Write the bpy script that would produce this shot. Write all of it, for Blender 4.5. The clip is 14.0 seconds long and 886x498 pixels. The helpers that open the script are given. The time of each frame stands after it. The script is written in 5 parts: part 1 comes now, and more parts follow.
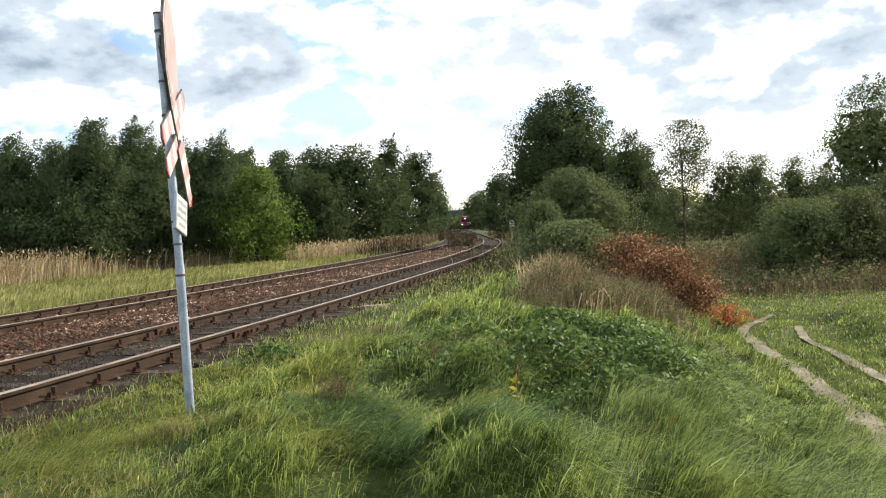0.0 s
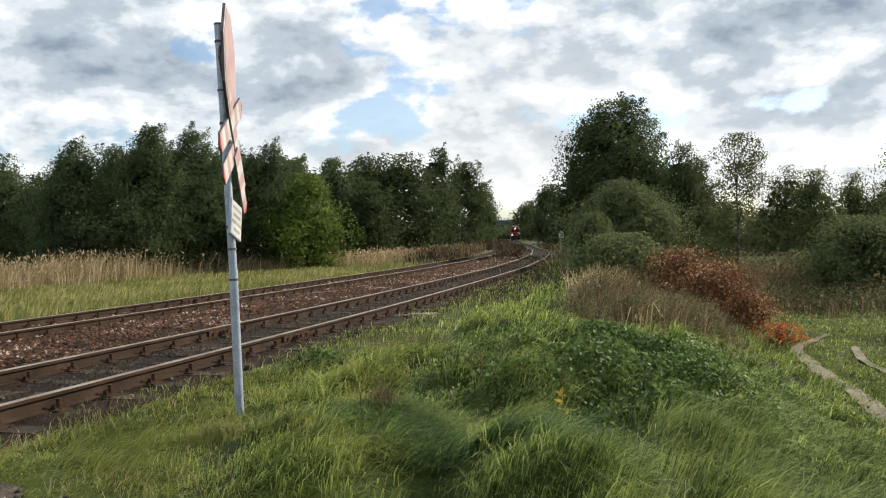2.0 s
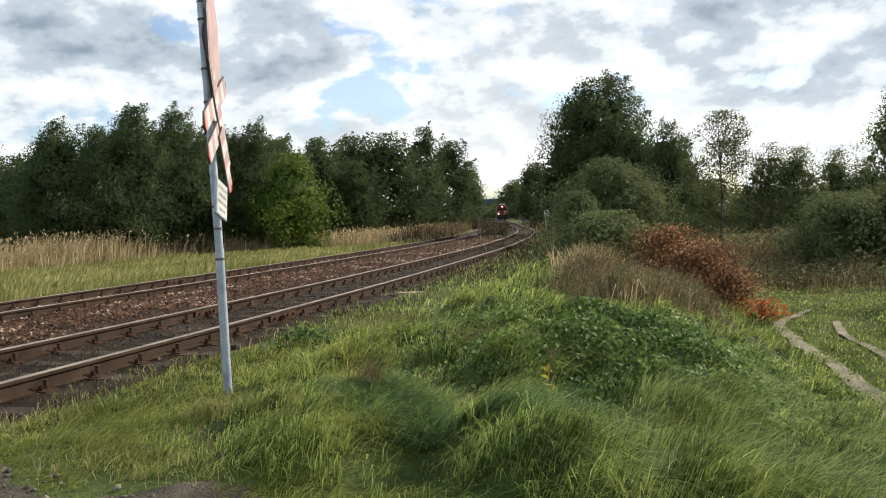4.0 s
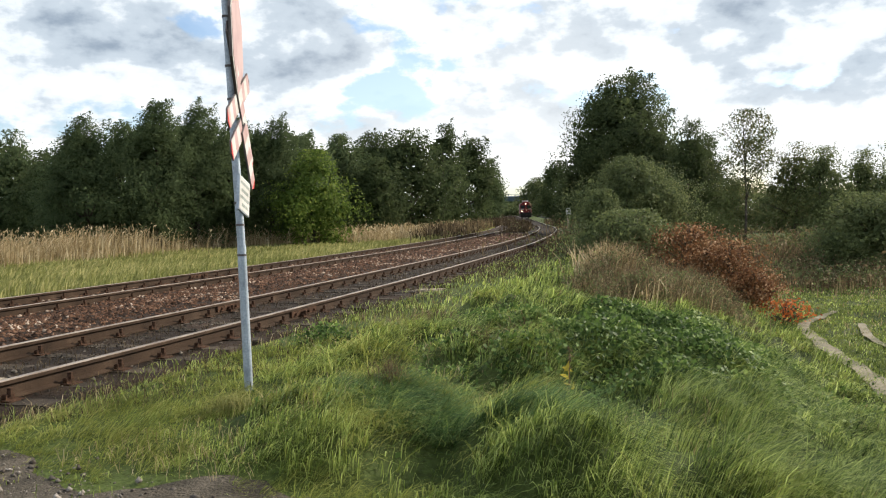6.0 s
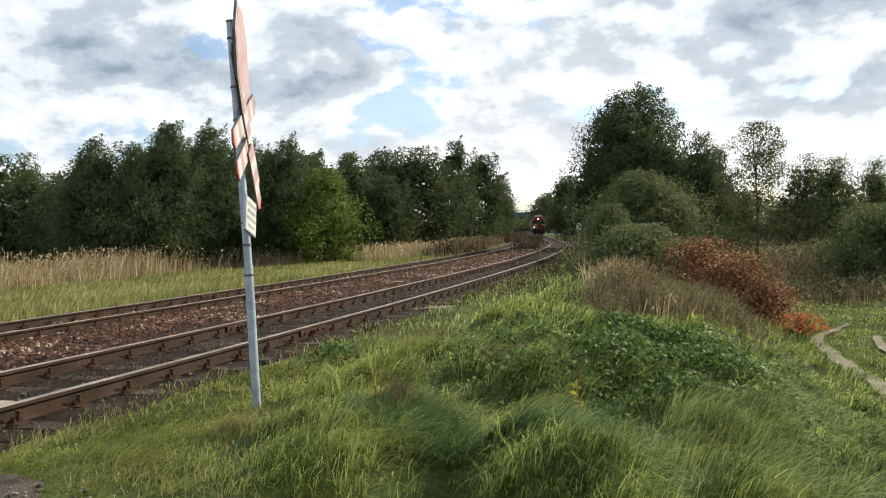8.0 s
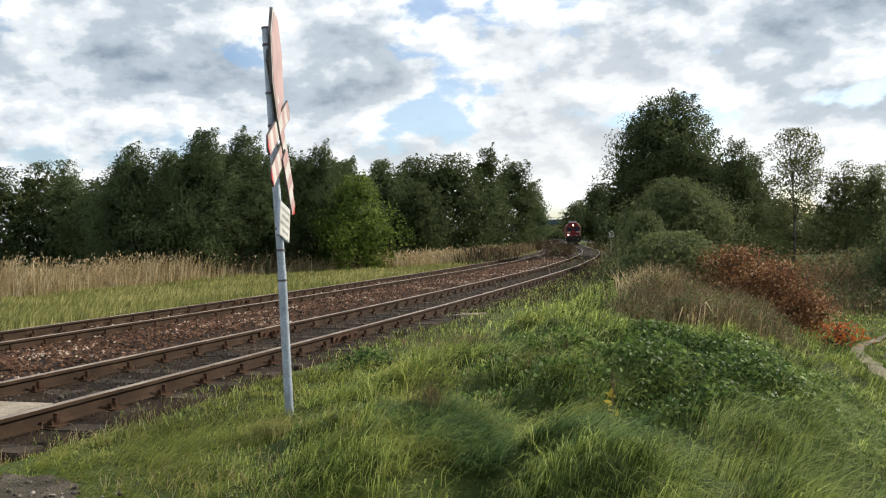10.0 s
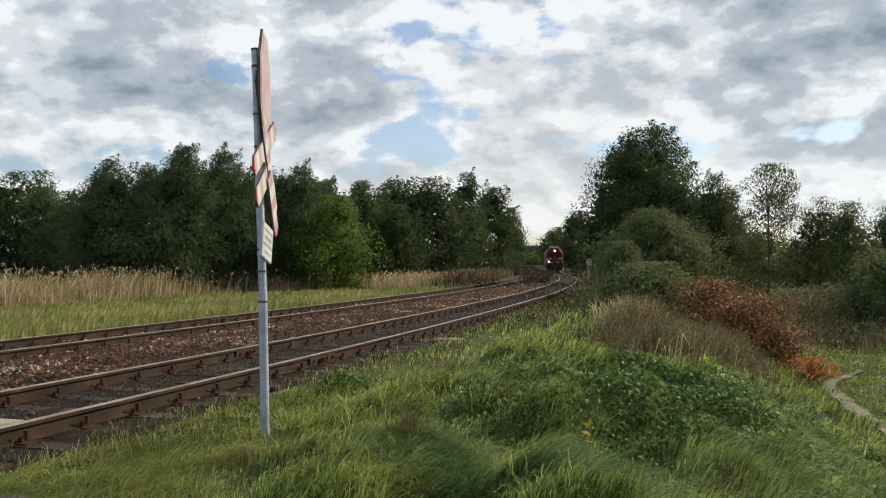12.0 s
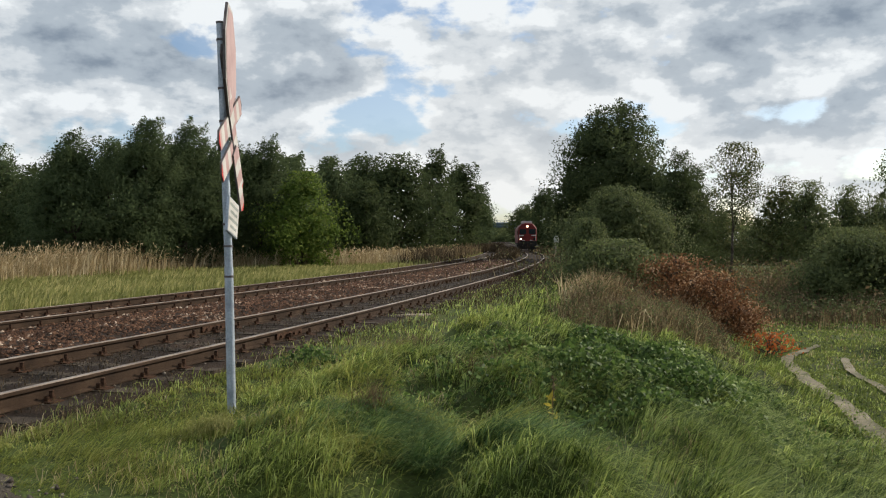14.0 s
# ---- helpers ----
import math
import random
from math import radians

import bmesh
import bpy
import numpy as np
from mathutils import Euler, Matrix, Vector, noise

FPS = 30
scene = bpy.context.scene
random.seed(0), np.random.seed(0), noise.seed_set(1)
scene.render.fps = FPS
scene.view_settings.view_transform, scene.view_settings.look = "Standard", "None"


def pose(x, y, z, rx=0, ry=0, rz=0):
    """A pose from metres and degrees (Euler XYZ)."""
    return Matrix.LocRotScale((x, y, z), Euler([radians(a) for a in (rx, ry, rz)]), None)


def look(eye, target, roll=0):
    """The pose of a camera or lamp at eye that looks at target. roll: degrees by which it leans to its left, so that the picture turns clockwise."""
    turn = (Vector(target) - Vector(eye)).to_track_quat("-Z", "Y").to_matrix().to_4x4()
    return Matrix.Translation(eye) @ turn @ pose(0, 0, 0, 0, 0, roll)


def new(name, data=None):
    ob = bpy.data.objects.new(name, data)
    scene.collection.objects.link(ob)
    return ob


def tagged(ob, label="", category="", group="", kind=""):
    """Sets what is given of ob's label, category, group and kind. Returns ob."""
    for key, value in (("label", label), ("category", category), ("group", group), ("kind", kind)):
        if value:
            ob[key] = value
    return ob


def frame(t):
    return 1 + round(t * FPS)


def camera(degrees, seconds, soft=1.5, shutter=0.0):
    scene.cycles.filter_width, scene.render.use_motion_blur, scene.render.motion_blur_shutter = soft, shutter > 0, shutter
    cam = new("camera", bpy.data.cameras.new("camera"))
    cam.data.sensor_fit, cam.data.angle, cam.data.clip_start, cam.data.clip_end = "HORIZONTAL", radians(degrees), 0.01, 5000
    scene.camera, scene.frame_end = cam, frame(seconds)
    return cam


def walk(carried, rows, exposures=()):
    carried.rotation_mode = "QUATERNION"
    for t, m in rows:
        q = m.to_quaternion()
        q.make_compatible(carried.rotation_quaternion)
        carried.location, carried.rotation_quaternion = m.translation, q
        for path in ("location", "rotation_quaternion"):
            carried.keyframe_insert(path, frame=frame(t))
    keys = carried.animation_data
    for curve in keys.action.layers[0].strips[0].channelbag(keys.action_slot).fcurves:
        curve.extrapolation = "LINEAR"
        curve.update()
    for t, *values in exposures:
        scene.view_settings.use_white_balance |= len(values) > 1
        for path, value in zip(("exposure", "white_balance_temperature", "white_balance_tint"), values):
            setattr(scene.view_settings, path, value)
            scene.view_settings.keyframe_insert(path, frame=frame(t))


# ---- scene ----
cam = camera(57.06, 14.0, soft=1.15)
# eye (x, y, z) and Euler angles; the rail tops near the crossing are z = 0
ROWS = [
    (0, -0.024, 0.029, 1.154, 88.75, 2.95, -4.76),
    (0.5, -0.023, 0.019, 1.151, 88.93, 2.52, -4.06),
    (1, -0.019, 0.022, 1.152, 88.87, 2.54, -2.48),
    (1.5, -0.016, 0.009, 1.159, 89.44, 2.17, -1.68),
    (2, -0.030, -0.004, 1.162, 89.54, 1.75, -1.35),
    (2.5, -0.036, 0.000, 1.159, 89.10, 1.39, -1.92),
    (3, -0.040, -0.010, 1.156, 88.20, 1.78, -2.82),
    (3.2, -0.033, -0.021, 1.153, 88.12, 2.12, -3.03),
    (5.5, -0.048, -0.028, 1.153, 87.97, 1.51, -1.08),
    (6, -0.032, -0.028, 1.160, 87.89, 1.64, -0.86),
    (6.5, -0.020, -0.017, 1.157, 87.38, 1.82, -0.07),
    (7, -0.001, 0.020, 1.155, 87.77, 1.92, 0.21),
    (7.5, 0.000, 0.000, 1.160, 88.85, 2.20, -0.04),
    (8, 0.006, -0.012, 1.163, 89.11, 2.41, -0.09),
    (8.2, 0.014, -0.005, 1.164, 89.20, 2.50, -0.19),
    (10.3, -0.024, 0.019, 1.156, 89.70, 2.14, 2.24),
    (10.5, -0.034, -0.001, 1.156, 89.42, 1.73, 1.77),
    (11, -0.029, -0.019, 1.152, 88.16, 1.14, 0.61),
    (11.5, -0.046, -0.001, 1.158, 88.33, 2.15, 1.46),
    (12, -0.050, 0.005, 1.185, 91.26, 0.44, 0.53),
    (12.5, -0.025, 0.026, 1.175, 89.09, 1.86, -2.67),
    (13, -0.017, -0.016, 1.171, 89.26, -0.36, -2.59),
    (13.5, -0.022, -0.035, 1.171, 89.53, 0.90, -0.74),
    (14, -0.027, -0.062, 1.175, 89.61, 0.25, -1.68),
]
EXPOSURES = [(0.0, 0.77), (0.5, 0.65), (1.0, 0.57), (1.5, 0.41), (2.0, 0.33), (2.5, 0.31), (3.0, 0.35), (5.5, 0.55), (7.0, 0.61), (7.5, 0.55), (8.0, 0.47), (10.5, 0.25), (11.0, 0.07), (11.5, 0.17), (12.0, 0.07), (14.0, 0.05)]
walk(cam, [(t, pose(x, y, z, a, b, c)) for t, x, y, z, a, b, c in ROWS], EXPOSURES)

# ---- world and sun ----
SUN_AZ, SUN_EL = 58.0, 31.0  # degrees to the right of +y, and up
SKY_GAIN = 0.79
CLOUD_BANKS = [  # bearing, height, half width, half height in degrees; denser (+) or opener (-)
    (27, 14.2, 6.0, 2.0, 0.14), (19, 16.5, 5.0, 1.5, 0.08), (29, 9.6, 8.0, 1.1, 0.10), (20, 10.2, 4.0, 0.9, 0.05),
    (0, 13.8, 6.0, 2.0, 0.07), (-7.5, 11.4, 4.5, 1.3, 0.14), (-17, 10.4, 8.0, 1.5, 0.10), (-14, 15.0, 6.0, 1.5, 0.05),
    (-26.5, 8.2, 4.0, 1.2, 0.09), (12, 13.0, 4.0, 1.6, 0.04), (4, 9.0, 5.0, 1.3, 0.03),
    (-21, 12.4, 3.0, 0.8, -0.07), (-20, 13.5, 13.0, 6.0, 0.045), (-4, 9.2, 3.5, 0.9, -0.10), (5, 17.2, 3.5, 1.2, -0.12), (-26, 16.5, 4.0, 1.5, -0.05), (29, 5.0, 6.0, 1.0, -0.08), (12, 8.0, 3.0, 0.7, -0.05),
]


def link(tree, a, b):
    tree.links.new(a, b)


def make_world():
    w = bpy.data.worlds.new("sky")
    scene.world = w
    w.use_nodes = True
    t = w.node_tree
    t.nodes.clear()
    n = t.nodes.new
    out, bg = n("ShaderNodeOutputWorld"), n("ShaderNodeBackground")
    sky = n("ShaderNodeTexSky")
    sky.sky_type, sky.sun_disc = "NISHITA", False
    sky.sun_elevation, sky.sun_rotation = radians(SUN_EL), radians(SUN_AZ)
    gain = n("ShaderNodeMix")
    gain.data_type, gain.blend_type = "RGBA", "MULTIPLY"
    gain.inputs[0].default_value = 1.0
    gain.inputs[7].default_value = (0.14, 0.148, 0.158, 1)
    link(t, sky.outputs[0], gain.inputs[6])
    # bearing from +y to the right and height above the horizon, in radians
    tc, sep = n("ShaderNodeTexCoord"), n("ShaderNodeSeparateXYZ")
    link(t, tc.outputs["Generated"], sep.inputs[0])

    def mth(op, a, b=None, c=None):
        m = n("ShaderNodeMath")
        m.operation = op
        for i, v in enumerate((a, b, c)):
            if v is None:
                continue
            if isinstance(v, (int, float)):
                m.inputs[i].default_value = v
            else:
                link(t, v, m.inputs[i])
        return m.outputs[0]

    az = mth("ARCTAN2", sep.outputs[0], sep.outputs[1])
    el = mth("ARCSINE", sep.outputs[2])

    def flat(dx, dy):
        """The sky unrolled, drawn out sideways as cloud banks are near the horizon."""
        com = n("ShaderNodeCombineXYZ")
        link(t, mth("ADD", az, dx), com.inputs[0])
        link(t, mth("MULTIPLY_ADD", el, 1.75, dy * 1.75), com.inputs[1])
        return com.outputs[0]

    def noise_at(where, scale, detail, rough, off):
        mp = n("ShaderNodeMapping")
        mp.inputs["Location"].default_value = off
        link(t, where, mp.inputs[0])
        nz = n("ShaderNodeTexNoise")
        nz.inputs["Scale"].default_value, nz.inputs["Detail"].default_value = scale, detail
        nz.inputs["Roughness"].default_value = rough
        link(t, mp.outputs[0], nz.inputs[0])
        return nz.outputs[0]

    def ramp(fac, *stops):
        r = n("ShaderNodeValToRGB")
        r.color_ramp.interpolation = "EASE"
        e = r.color_ramp.elements
        while len(e) < len(stops):
            e.new(0.5)
        for el_, (p, c) in zip(e, stops):
            el_.position, el_.color = p, (*c, 1)
        link(t, fac, r.inputs[0])
        return r.outputs[0]

    def bank(a, h, wa, wh):
        """1 in the heart of a cloud bank, falling to 0 round it; degrees."""
        q = mth("ADD", mth("POWER", mth("DIVIDE", mth("SUBTRACT", az, radians(a)), radians(wa)), 2.0), mth("POWER", mth("DIVIDE", mth("SUBTRACT", el, radians(h)), radians(wh)), 2.0))
        return mth("DIVIDE", 1.0, mth("ADD", 1.0, mth("MULTIPLY", q, q)))

    def billows(dx, dy):
        p = flat(dx, dy)
        return mth("ADD", mth("MULTIPLY", noise_at(p, 5.6, 9, 0.52, (5.3, 8.1, 0.0)), 0.62), mth("MULTIPLY", noise_at(p, 13.0, 7, 0.55, (1.3, 4.4, 2.0)), 0.38))

    # heavy banks and open blue gaps as they lie above the line
    shift = None
    for a, h, wa, wh, k in CLOUD_BANKS:
        g = mth("MULTIPLY", bank(a, h, wa, wh), 0.8 * k)
        shift = g if shift is None else mth("ADD", shift, g)
    here, above = billows(0.0, 0.0), billows(-0.012, -0.022)
    body = mth("ADD", here, shift)
    cover = ramp(body, (0.435, (0.16, 0.16, 0.16)), (0.495, (1, 1, 1)))
    # thick parts are grey, rims and tops that face up are white
    rise = mth("SUBTRACT", here, above)
    thick = mth("SUBTRACT", body, mth("MULTIPLY", rise, 1.5))
    shade = ramp(thick, (0.455, (1.07, 1.12, 1.15)), (0.52, (0.82, 0.88, 0.93)), (0.60, (0.54, 0.62, 0.70)), (0.76, (0.28, 0.35, 0.44)))
    mix = n("ShaderNodeMix")
    mix.data_type = "RGBA"
    link(t, cover, mix.inputs[0])
    link(t, gain.outputs[2], mix.inputs[6])
    # bright haze low over the horizon, brightest along the line
    haze = n("ShaderNodeMix")
    haze.data_type = "RGBA"
    low = mth("ADD", ramp(sep.outputs[2], (0.03, (0.40, 0.40, 0.40)), (0.16, (0, 0, 0))), mth("MULTIPLY", bank(6, 8, 12, 6), 0.22))
    link(t, low, haze.inputs[0])
    link(t, shade, haze.inputs[6])
    haze.inputs[7].default_value = (1.12, 1.10, 1.05, 1)
    link(t, haze.outputs[2], mix.inputs[7])
    link(t, mix.outputs[2], bg.inputs[0])
    bg.inputs[1].default_value = SKY_GAIN
    link(t, bg.outputs[0], out.inputs[0])


make_world()
sun = new("sun", bpy.data.lights.new("sun", "SUN"))
sun.data.energy, sun.data.angle, sun.data.color = 5.0, radians(0.8), (1.0, 0.90, 0.74)
sun.matrix_world = look((0, 0, 0), (-math.sin(radians(SUN_AZ)) * math.cos(radians(SUN_EL)), -math.cos(radians(SUN_AZ)) * math.cos(radians(SUN_EL)), -math.sin(radians(SUN_EL))))


# ---- materials ----
def material(name, stops, scale=4.0, rough=0.8, fine=60.0, fine_amount=0.35, bump=0.3, bump_scale=80.0, metal=0.0, island=0.0, through_light=0.0, random_ob=0.0, spec=0.1):
    """Colour from a broad noise over the stops, dappled by a fine one; island / random_ob: change of value from piece to piece."""
    m = bpy.data.materials.new(name)
    m.use_nodes = True
    t = m.node_tree
    n = t.nodes.new
    p, out = t.nodes["Principled BSDF"], t.nodes["Material Output"]
    geo = n("ShaderNodeNewGeometry")
    tc = n("ShaderNodeTexCoord")
    nz = n("ShaderNodeTexNoise")
    nz.inputs["Scale"].default_value, nz.inputs["Detail"].default_value = scale, 5
    link(t, tc.outputs["Object"], nz.inputs[0])
    fac = nz.outputs[0]
    if island or random_ob:
        src = geo.outputs["Random Per Island"]
        if random_ob:
            src = n("ShaderNodeObjectInfo").outputs["Random"]
        a = n("ShaderNodeMath")
        a.operation = "MULTIPLY_ADD"
        link(t, src, a.inputs[0])
        a.inputs[1].default_value = island or random_ob
        b = n("ShaderNodeMath")
        b.operation = "SUBTRACT"
        link(t, fac, b.inputs[0])
        b.inputs[1].default_value = 0.5 * (island or random_ob)
        link(t, b.outputs[0], a.inputs[2])
        fac = a.outputs[0]
    r = n("ShaderNodeValToRGB")
    e = r.color_ramp.elements
    while len(e) < len(stops):
        e.new(0.5)
    for el, (pp, c) in zip(e, stops):
        el.position, el.color = pp, (*c, 1)
    link(t, fac, r.inputs[0])
    col = r.outputs[0]
    if fine_amount:
        f = n("ShaderNodeTexNoise")
        f.inputs["Scale"].default_value, f.inputs["Detail"].default_value = fine, 3
        link(t, tc.outputs["Object"], f.inputs[0])
        mr = n("ShaderNodeMapRange")
        mr.inputs[1].default_value, mr.inputs[2].default_value = 0.3, 0.7
        mr.inputs[3].default_value, mr.inputs[4].default_value = 1 - fine_amount, 1 + fine_amount
        link(t, f.outputs[0], mr.inputs[0])
        mu = n("ShaderNodeMix")
        mu.data_type, mu.blend_type = "RGBA", "MULTIPLY"
        mu.inputs[0].default_value = 1.0
        link(t, col, mu.inputs[6])
        link(t, mr.outputs[0], mu.inputs[7])
        col = mu.outputs[2]
    link(t, col, p.inputs["Base Color"])
    p.inputs["Roughness"].default_value, p.inputs["Metallic"].default_value = rough, metal
    p.inputs["Specular IOR Level"].default_value = spec
    if bump:
        bn, bt = n("ShaderNodeBump"), n("ShaderNodeTexNoise")
        bt.inputs["Scale"].default_value, bt.inputs["Detail"].default_value = bump_scale, 4
        link(t, tc.outputs["Object"], bt.inputs[0])
        link(t, bt.outputs[0], bn.inputs["Height"])
        bn.inputs["Strength"].default_value, bn.inputs["Distance"].default_value = bump, 0.02
        link(t, bn.outputs[0], p.inputs["Normal"])
    if through_light:
        tr, ms = n("ShaderNodeBsdfTranslucent"), n("ShaderNodeMixShader")
        link(t, col, tr.inputs[0])
        ms.inputs[0].default_value = through_light
        link(t, p.outputs[0], ms.inputs[1])
        link(t, tr.outputs[0], ms.inputs[2])
        link(t, ms.outputs[0], out.inputs[0])
    return m


def foliage(name, a, b, c=None, light=0.3, scale=0.35, rough=0.7, spec=0.12, island=0.55):
    stops = [(0.25, a), (0.6, b)] + ([(0.8, c)] if c else [])
    return material(name, stops, scale=scale, rough=rough, fine_amount=0, bump=0, island=island, through_light=light, spec=spec)


M_SOIL = material("grassy_soil", [(0.3, (0.026, 0.040, 0.010)), (0.6, (0.055, 0.074, 0.018)), (0.75, (0.085, 0.082, 0.028))], scale=0.6, fine=25, bump=0.8, bump_scale=30)
M_GRASS = foliage("meadow_grass", (0.120, 0.162, 0.036), (0.310, 0.385, 0.090), (0.450, 0.520, 0.185), light=0.58, scale=1.5, rough=0.55, spec=0.14, island=0.8)
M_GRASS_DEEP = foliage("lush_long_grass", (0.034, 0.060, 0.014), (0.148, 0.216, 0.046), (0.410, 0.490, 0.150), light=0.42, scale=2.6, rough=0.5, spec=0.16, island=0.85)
M_VERGE = foliage("verge_grass", (0.150, 0.165, 0.050), (0.280, 0.280, 0.100), (0.480, 0.430, 0.190), light=0.42, scale=0.25)
M_YELLOW_GRASS = foliage("yellowing_grass", (0.130, 0.155, 0.036), (0.275, 0.305, 0.075), (0.440, 0.430, 0.150), light=0.56, scale=1.5, island=0.55)
M_TURF = foliage("field_turf", (0.105, 0.135, 0.034), (0.172, 0.205, 0.056), (0.250, 0.270, 0.090), light=0.42, scale=0.8, island=0.3)
M_SWATH = foliage("rank_blue_green_grass", (0.028, 0.064, 0.022), (0.085, 0.165, 0.052), (0.230, 0.340, 0.125), light=0.38, scale=2.6, rough=0.5, spec=0.12, island=0.8)
M_STRAW = foliage("dry_straw", (0.220, 0.165, 0.085), (0.400, 0.315, 0.180), (0.580, 0.490, 0.330), light=0.42, scale=0.9)
M_WEED = foliage("withered_weed", (0.066, 0.048, 0.028), (0.165, 0.120, 0.066), (0.310, 0.240, 0.140), light=0.25)
# darker copy of the withered weed, used along the tracks and under the oaks
M_WEED_DARK = foliage("dark_withered_weed", (0.03, 0.022, 0.013), (0.07, 0.05, 0.028), (0.12, 0.09, 0.05), light=0.2)
M_LEAF_DARK = foliage("dark_alder_leaf", (0.058, 0.082, 0.040), (0.090, 0.120, 0.054), (0.122, 0.158, 0.070), light=0.45, island=0.25, spec=0.05)
M_LEAF_WOOD = foliage("dusky_wood_leaf", (0.042, 0.060, 0.026), (0.072, 0.094, 0.039), (0.108, 0.126, 0.054), light=0.42, island=0.3, spec=0.05)
M_LEAF_GREEN = foliage("fresh_green_leaf", (0.065, 0.105, 0.020), (0.125, 0.180, 0.035), (0.220, 0.260, 0.060), light=0.42)
M_LEAF_OLIVE = foliage("olive_willow_leaf", (0.070, 0.092, 0.040), (0.128, 0.155, 0.062), (0.200, 0.212, 0.095), light=0.40, island=0.45)
M_LEAF_OAK = foliage("oak_leaf", (0.042, 0.058, 0.028), (0.082, 0.105, 0.044), (0.120, 0.145, 0.062), light=0.43, island=0.3, spec=0.06)
M_LEAF_BIRCH = foliage("birch_leaf", (0.056, 0.074, 0.028), (0.104, 0.116, 0.046), (0.185, 0.172, 0.074), light=0.38)
M_LEAF_AUTUMN = foliage("autumn_leaf", (0.115, 0.053, 0.025), (0.240, 0.118, 0.053), (0.500, 0.330, 0.200), light=0.30, scale=1.4)
M_LEAF_ORANGE = foliage("bright_orange_leaf", (0.28, 0.075, 0.022), (0.46, 0.14, 0.04), light=0.35, scale=2.0)
M_LEAF_BRAMBLE = foliage("bramble_leaf", (0.036, 0.068, 0.018), (0.115, 0.185, 0.045), (0.260, 0.335, 0.100), light=0.36, rough=0.6, spec=0.14)
M_LEAF_YELLOW = foliage("yellowed_leaf", (0.360, 0.300, 0.040), (0.550, 0.450, 0.080), (0.600, 0.500, 0.160), light=0.30, scale=6.0)
M_BARK = material("bark", [(0.3, (0.035, 0.028, 0.02)), (0.7, (0.10, 0.085, 0.065))], scale=6, bump=0.8)
M_BIRCH_BARK = material("birch_bark", [(0.35, (0.03, 0.025, 0.02)), (0.6, (0.08, 0.07, 0.055)), (0.8, (0.2, 0.18, 0.15))], scale=5, bump=0.5)
M_BALLAST_BED = material("ballast_bed", [(0.3, (0.011, 0.008, 0.006)), (0.6, (0.028, 0.018, 0.012)), (0.75, (0.052, 0.033, 0.022))], scale=1.2, fine=40, fine_amount=0.6, bump=1.0, bump_scale=45)
M_STONE = material("rusty_ballast_stone", [(0.1, (0.022, 0.013, 0.009)), (0.5, (0.072, 0.037, 0.022)), (0.86, (0.13, 0.071, 0.044)), (1.0, (0.38, 0.31, 0.25))], scale=0.8, fine=50, island=0.9, bump=0.3)
M_GREY_STONE = material("sooty_ballast_stone", [(0.2, (0.016, 0.014, 0.011)), (0.7, (0.042, 0.035, 0.027)), (1.0, (0.16, 0.14, 0.12))], scale=0.8, fine=50, island=0.9, bump=0.3)
M_RAIL = material("rusty_rail_steel", [(0.3, (0.024, 0.015, 0.010)), (0.6, (0.046, 0.029, 0.019)), (0.75, (0.075, 0.05, 0.034))], scale=3, fine=90, fine_amount=0.3, rough=0.7, bump=0.25, metal=0.15)
M_RAIL_TOP = material("worn_rail_head", [(0.35, (0.20, 0.145, 0.11)), (0.65, (0.36, 0.29, 0.23))], scale=2, rough=0.38, fine_amount=0.2, bump=0.05, metal=0.75)
M_SLEEPER = material("tarred_timber", [(0.3, (0.022, 0.018, 0.014)), (0.7, (0.07, 0.055, 0.042))], scale=5, random_ob=0.3, bump=0.7)
M_IRON = material("rusty_iron", [(0.3, (0.035, 0.02, 0.013)), (0.7, (0.09, 0.048, 0.03))], scale=20, rough=0.75, metal=0.2)
M_GRAVEL = material("gravel_and_mud", [(0.3, (0.04, 0.034, 0.026)), (0.55, (0.085, 0.072, 0.056)), (0.8, (0.17, 0.148, 0.12))], scale=3, fine=90, fine_amount=0.5, bump=1.0, bump_scale=60)
M_GRAVEL_STONE = material("grey_gravel_stone", [(0.2, (0.06, 0.05, 0.042)), (0.6, (0.13, 0.115, 0.10)), (0.95, (0.3, 0.27, 0.24))], scale=2, fine=50, island=0.8, bump=0.2)
M_GRAVEL_DARK = material("sooty_gravel", [(0.3, (0.022, 0.019, 0.016)), (0.6, (0.05, 0.043, 0.036)), (0.85, (0.11, 0.1, 0.085))], scale=4, fine=70, fine_amount=0.5, bump=0.8, bump_scale=70)
M_DIRT = material("pale_trodden_dirt", [(0.3, (0.075, 0.075, 0.038)), (0.55, (0.17, 0.15, 0.105)), (0.8, (0.27, 0.24, 0.185))], scale=2, fine=30, bump=0.6, bump_scale=30)
M_SLAB = material("weathered_concrete", [(0.3, (0.20, 0.17, 0.13)), (0.7, (0.34, 0.30, 0.24))], scale=3, fine=50, bump=0.4)
M_POLE = material("galvanised_steel", [(0.3, (0.25, 0.29, 0.34)), (0.6, (0.38, 0.43, 0.50)), (0.75, (0.48, 0.52, 0.58))], scale=7, fine=60, fine_amount=0.15, rough=0.5, metal=0.35, bump=0.08)
M_SIGN_BACK = material("dull_sign_back", [(0.3, (0.07, 0.06, 0.06)), (0.7, (0.16, 0.14, 0.14))], scale=6, rough=0.6, fine_amount=0.15, bump=0.05, metal=0.3)
M_SIGN_WHITE = material("aged_white_enamel", [(0.3, (0.42, 0.41, 0.395)), (0.7, (0.56, 0.55, 0.53))], scale=5, rough=0.45, fine_amount=0.08, bump=0.03)
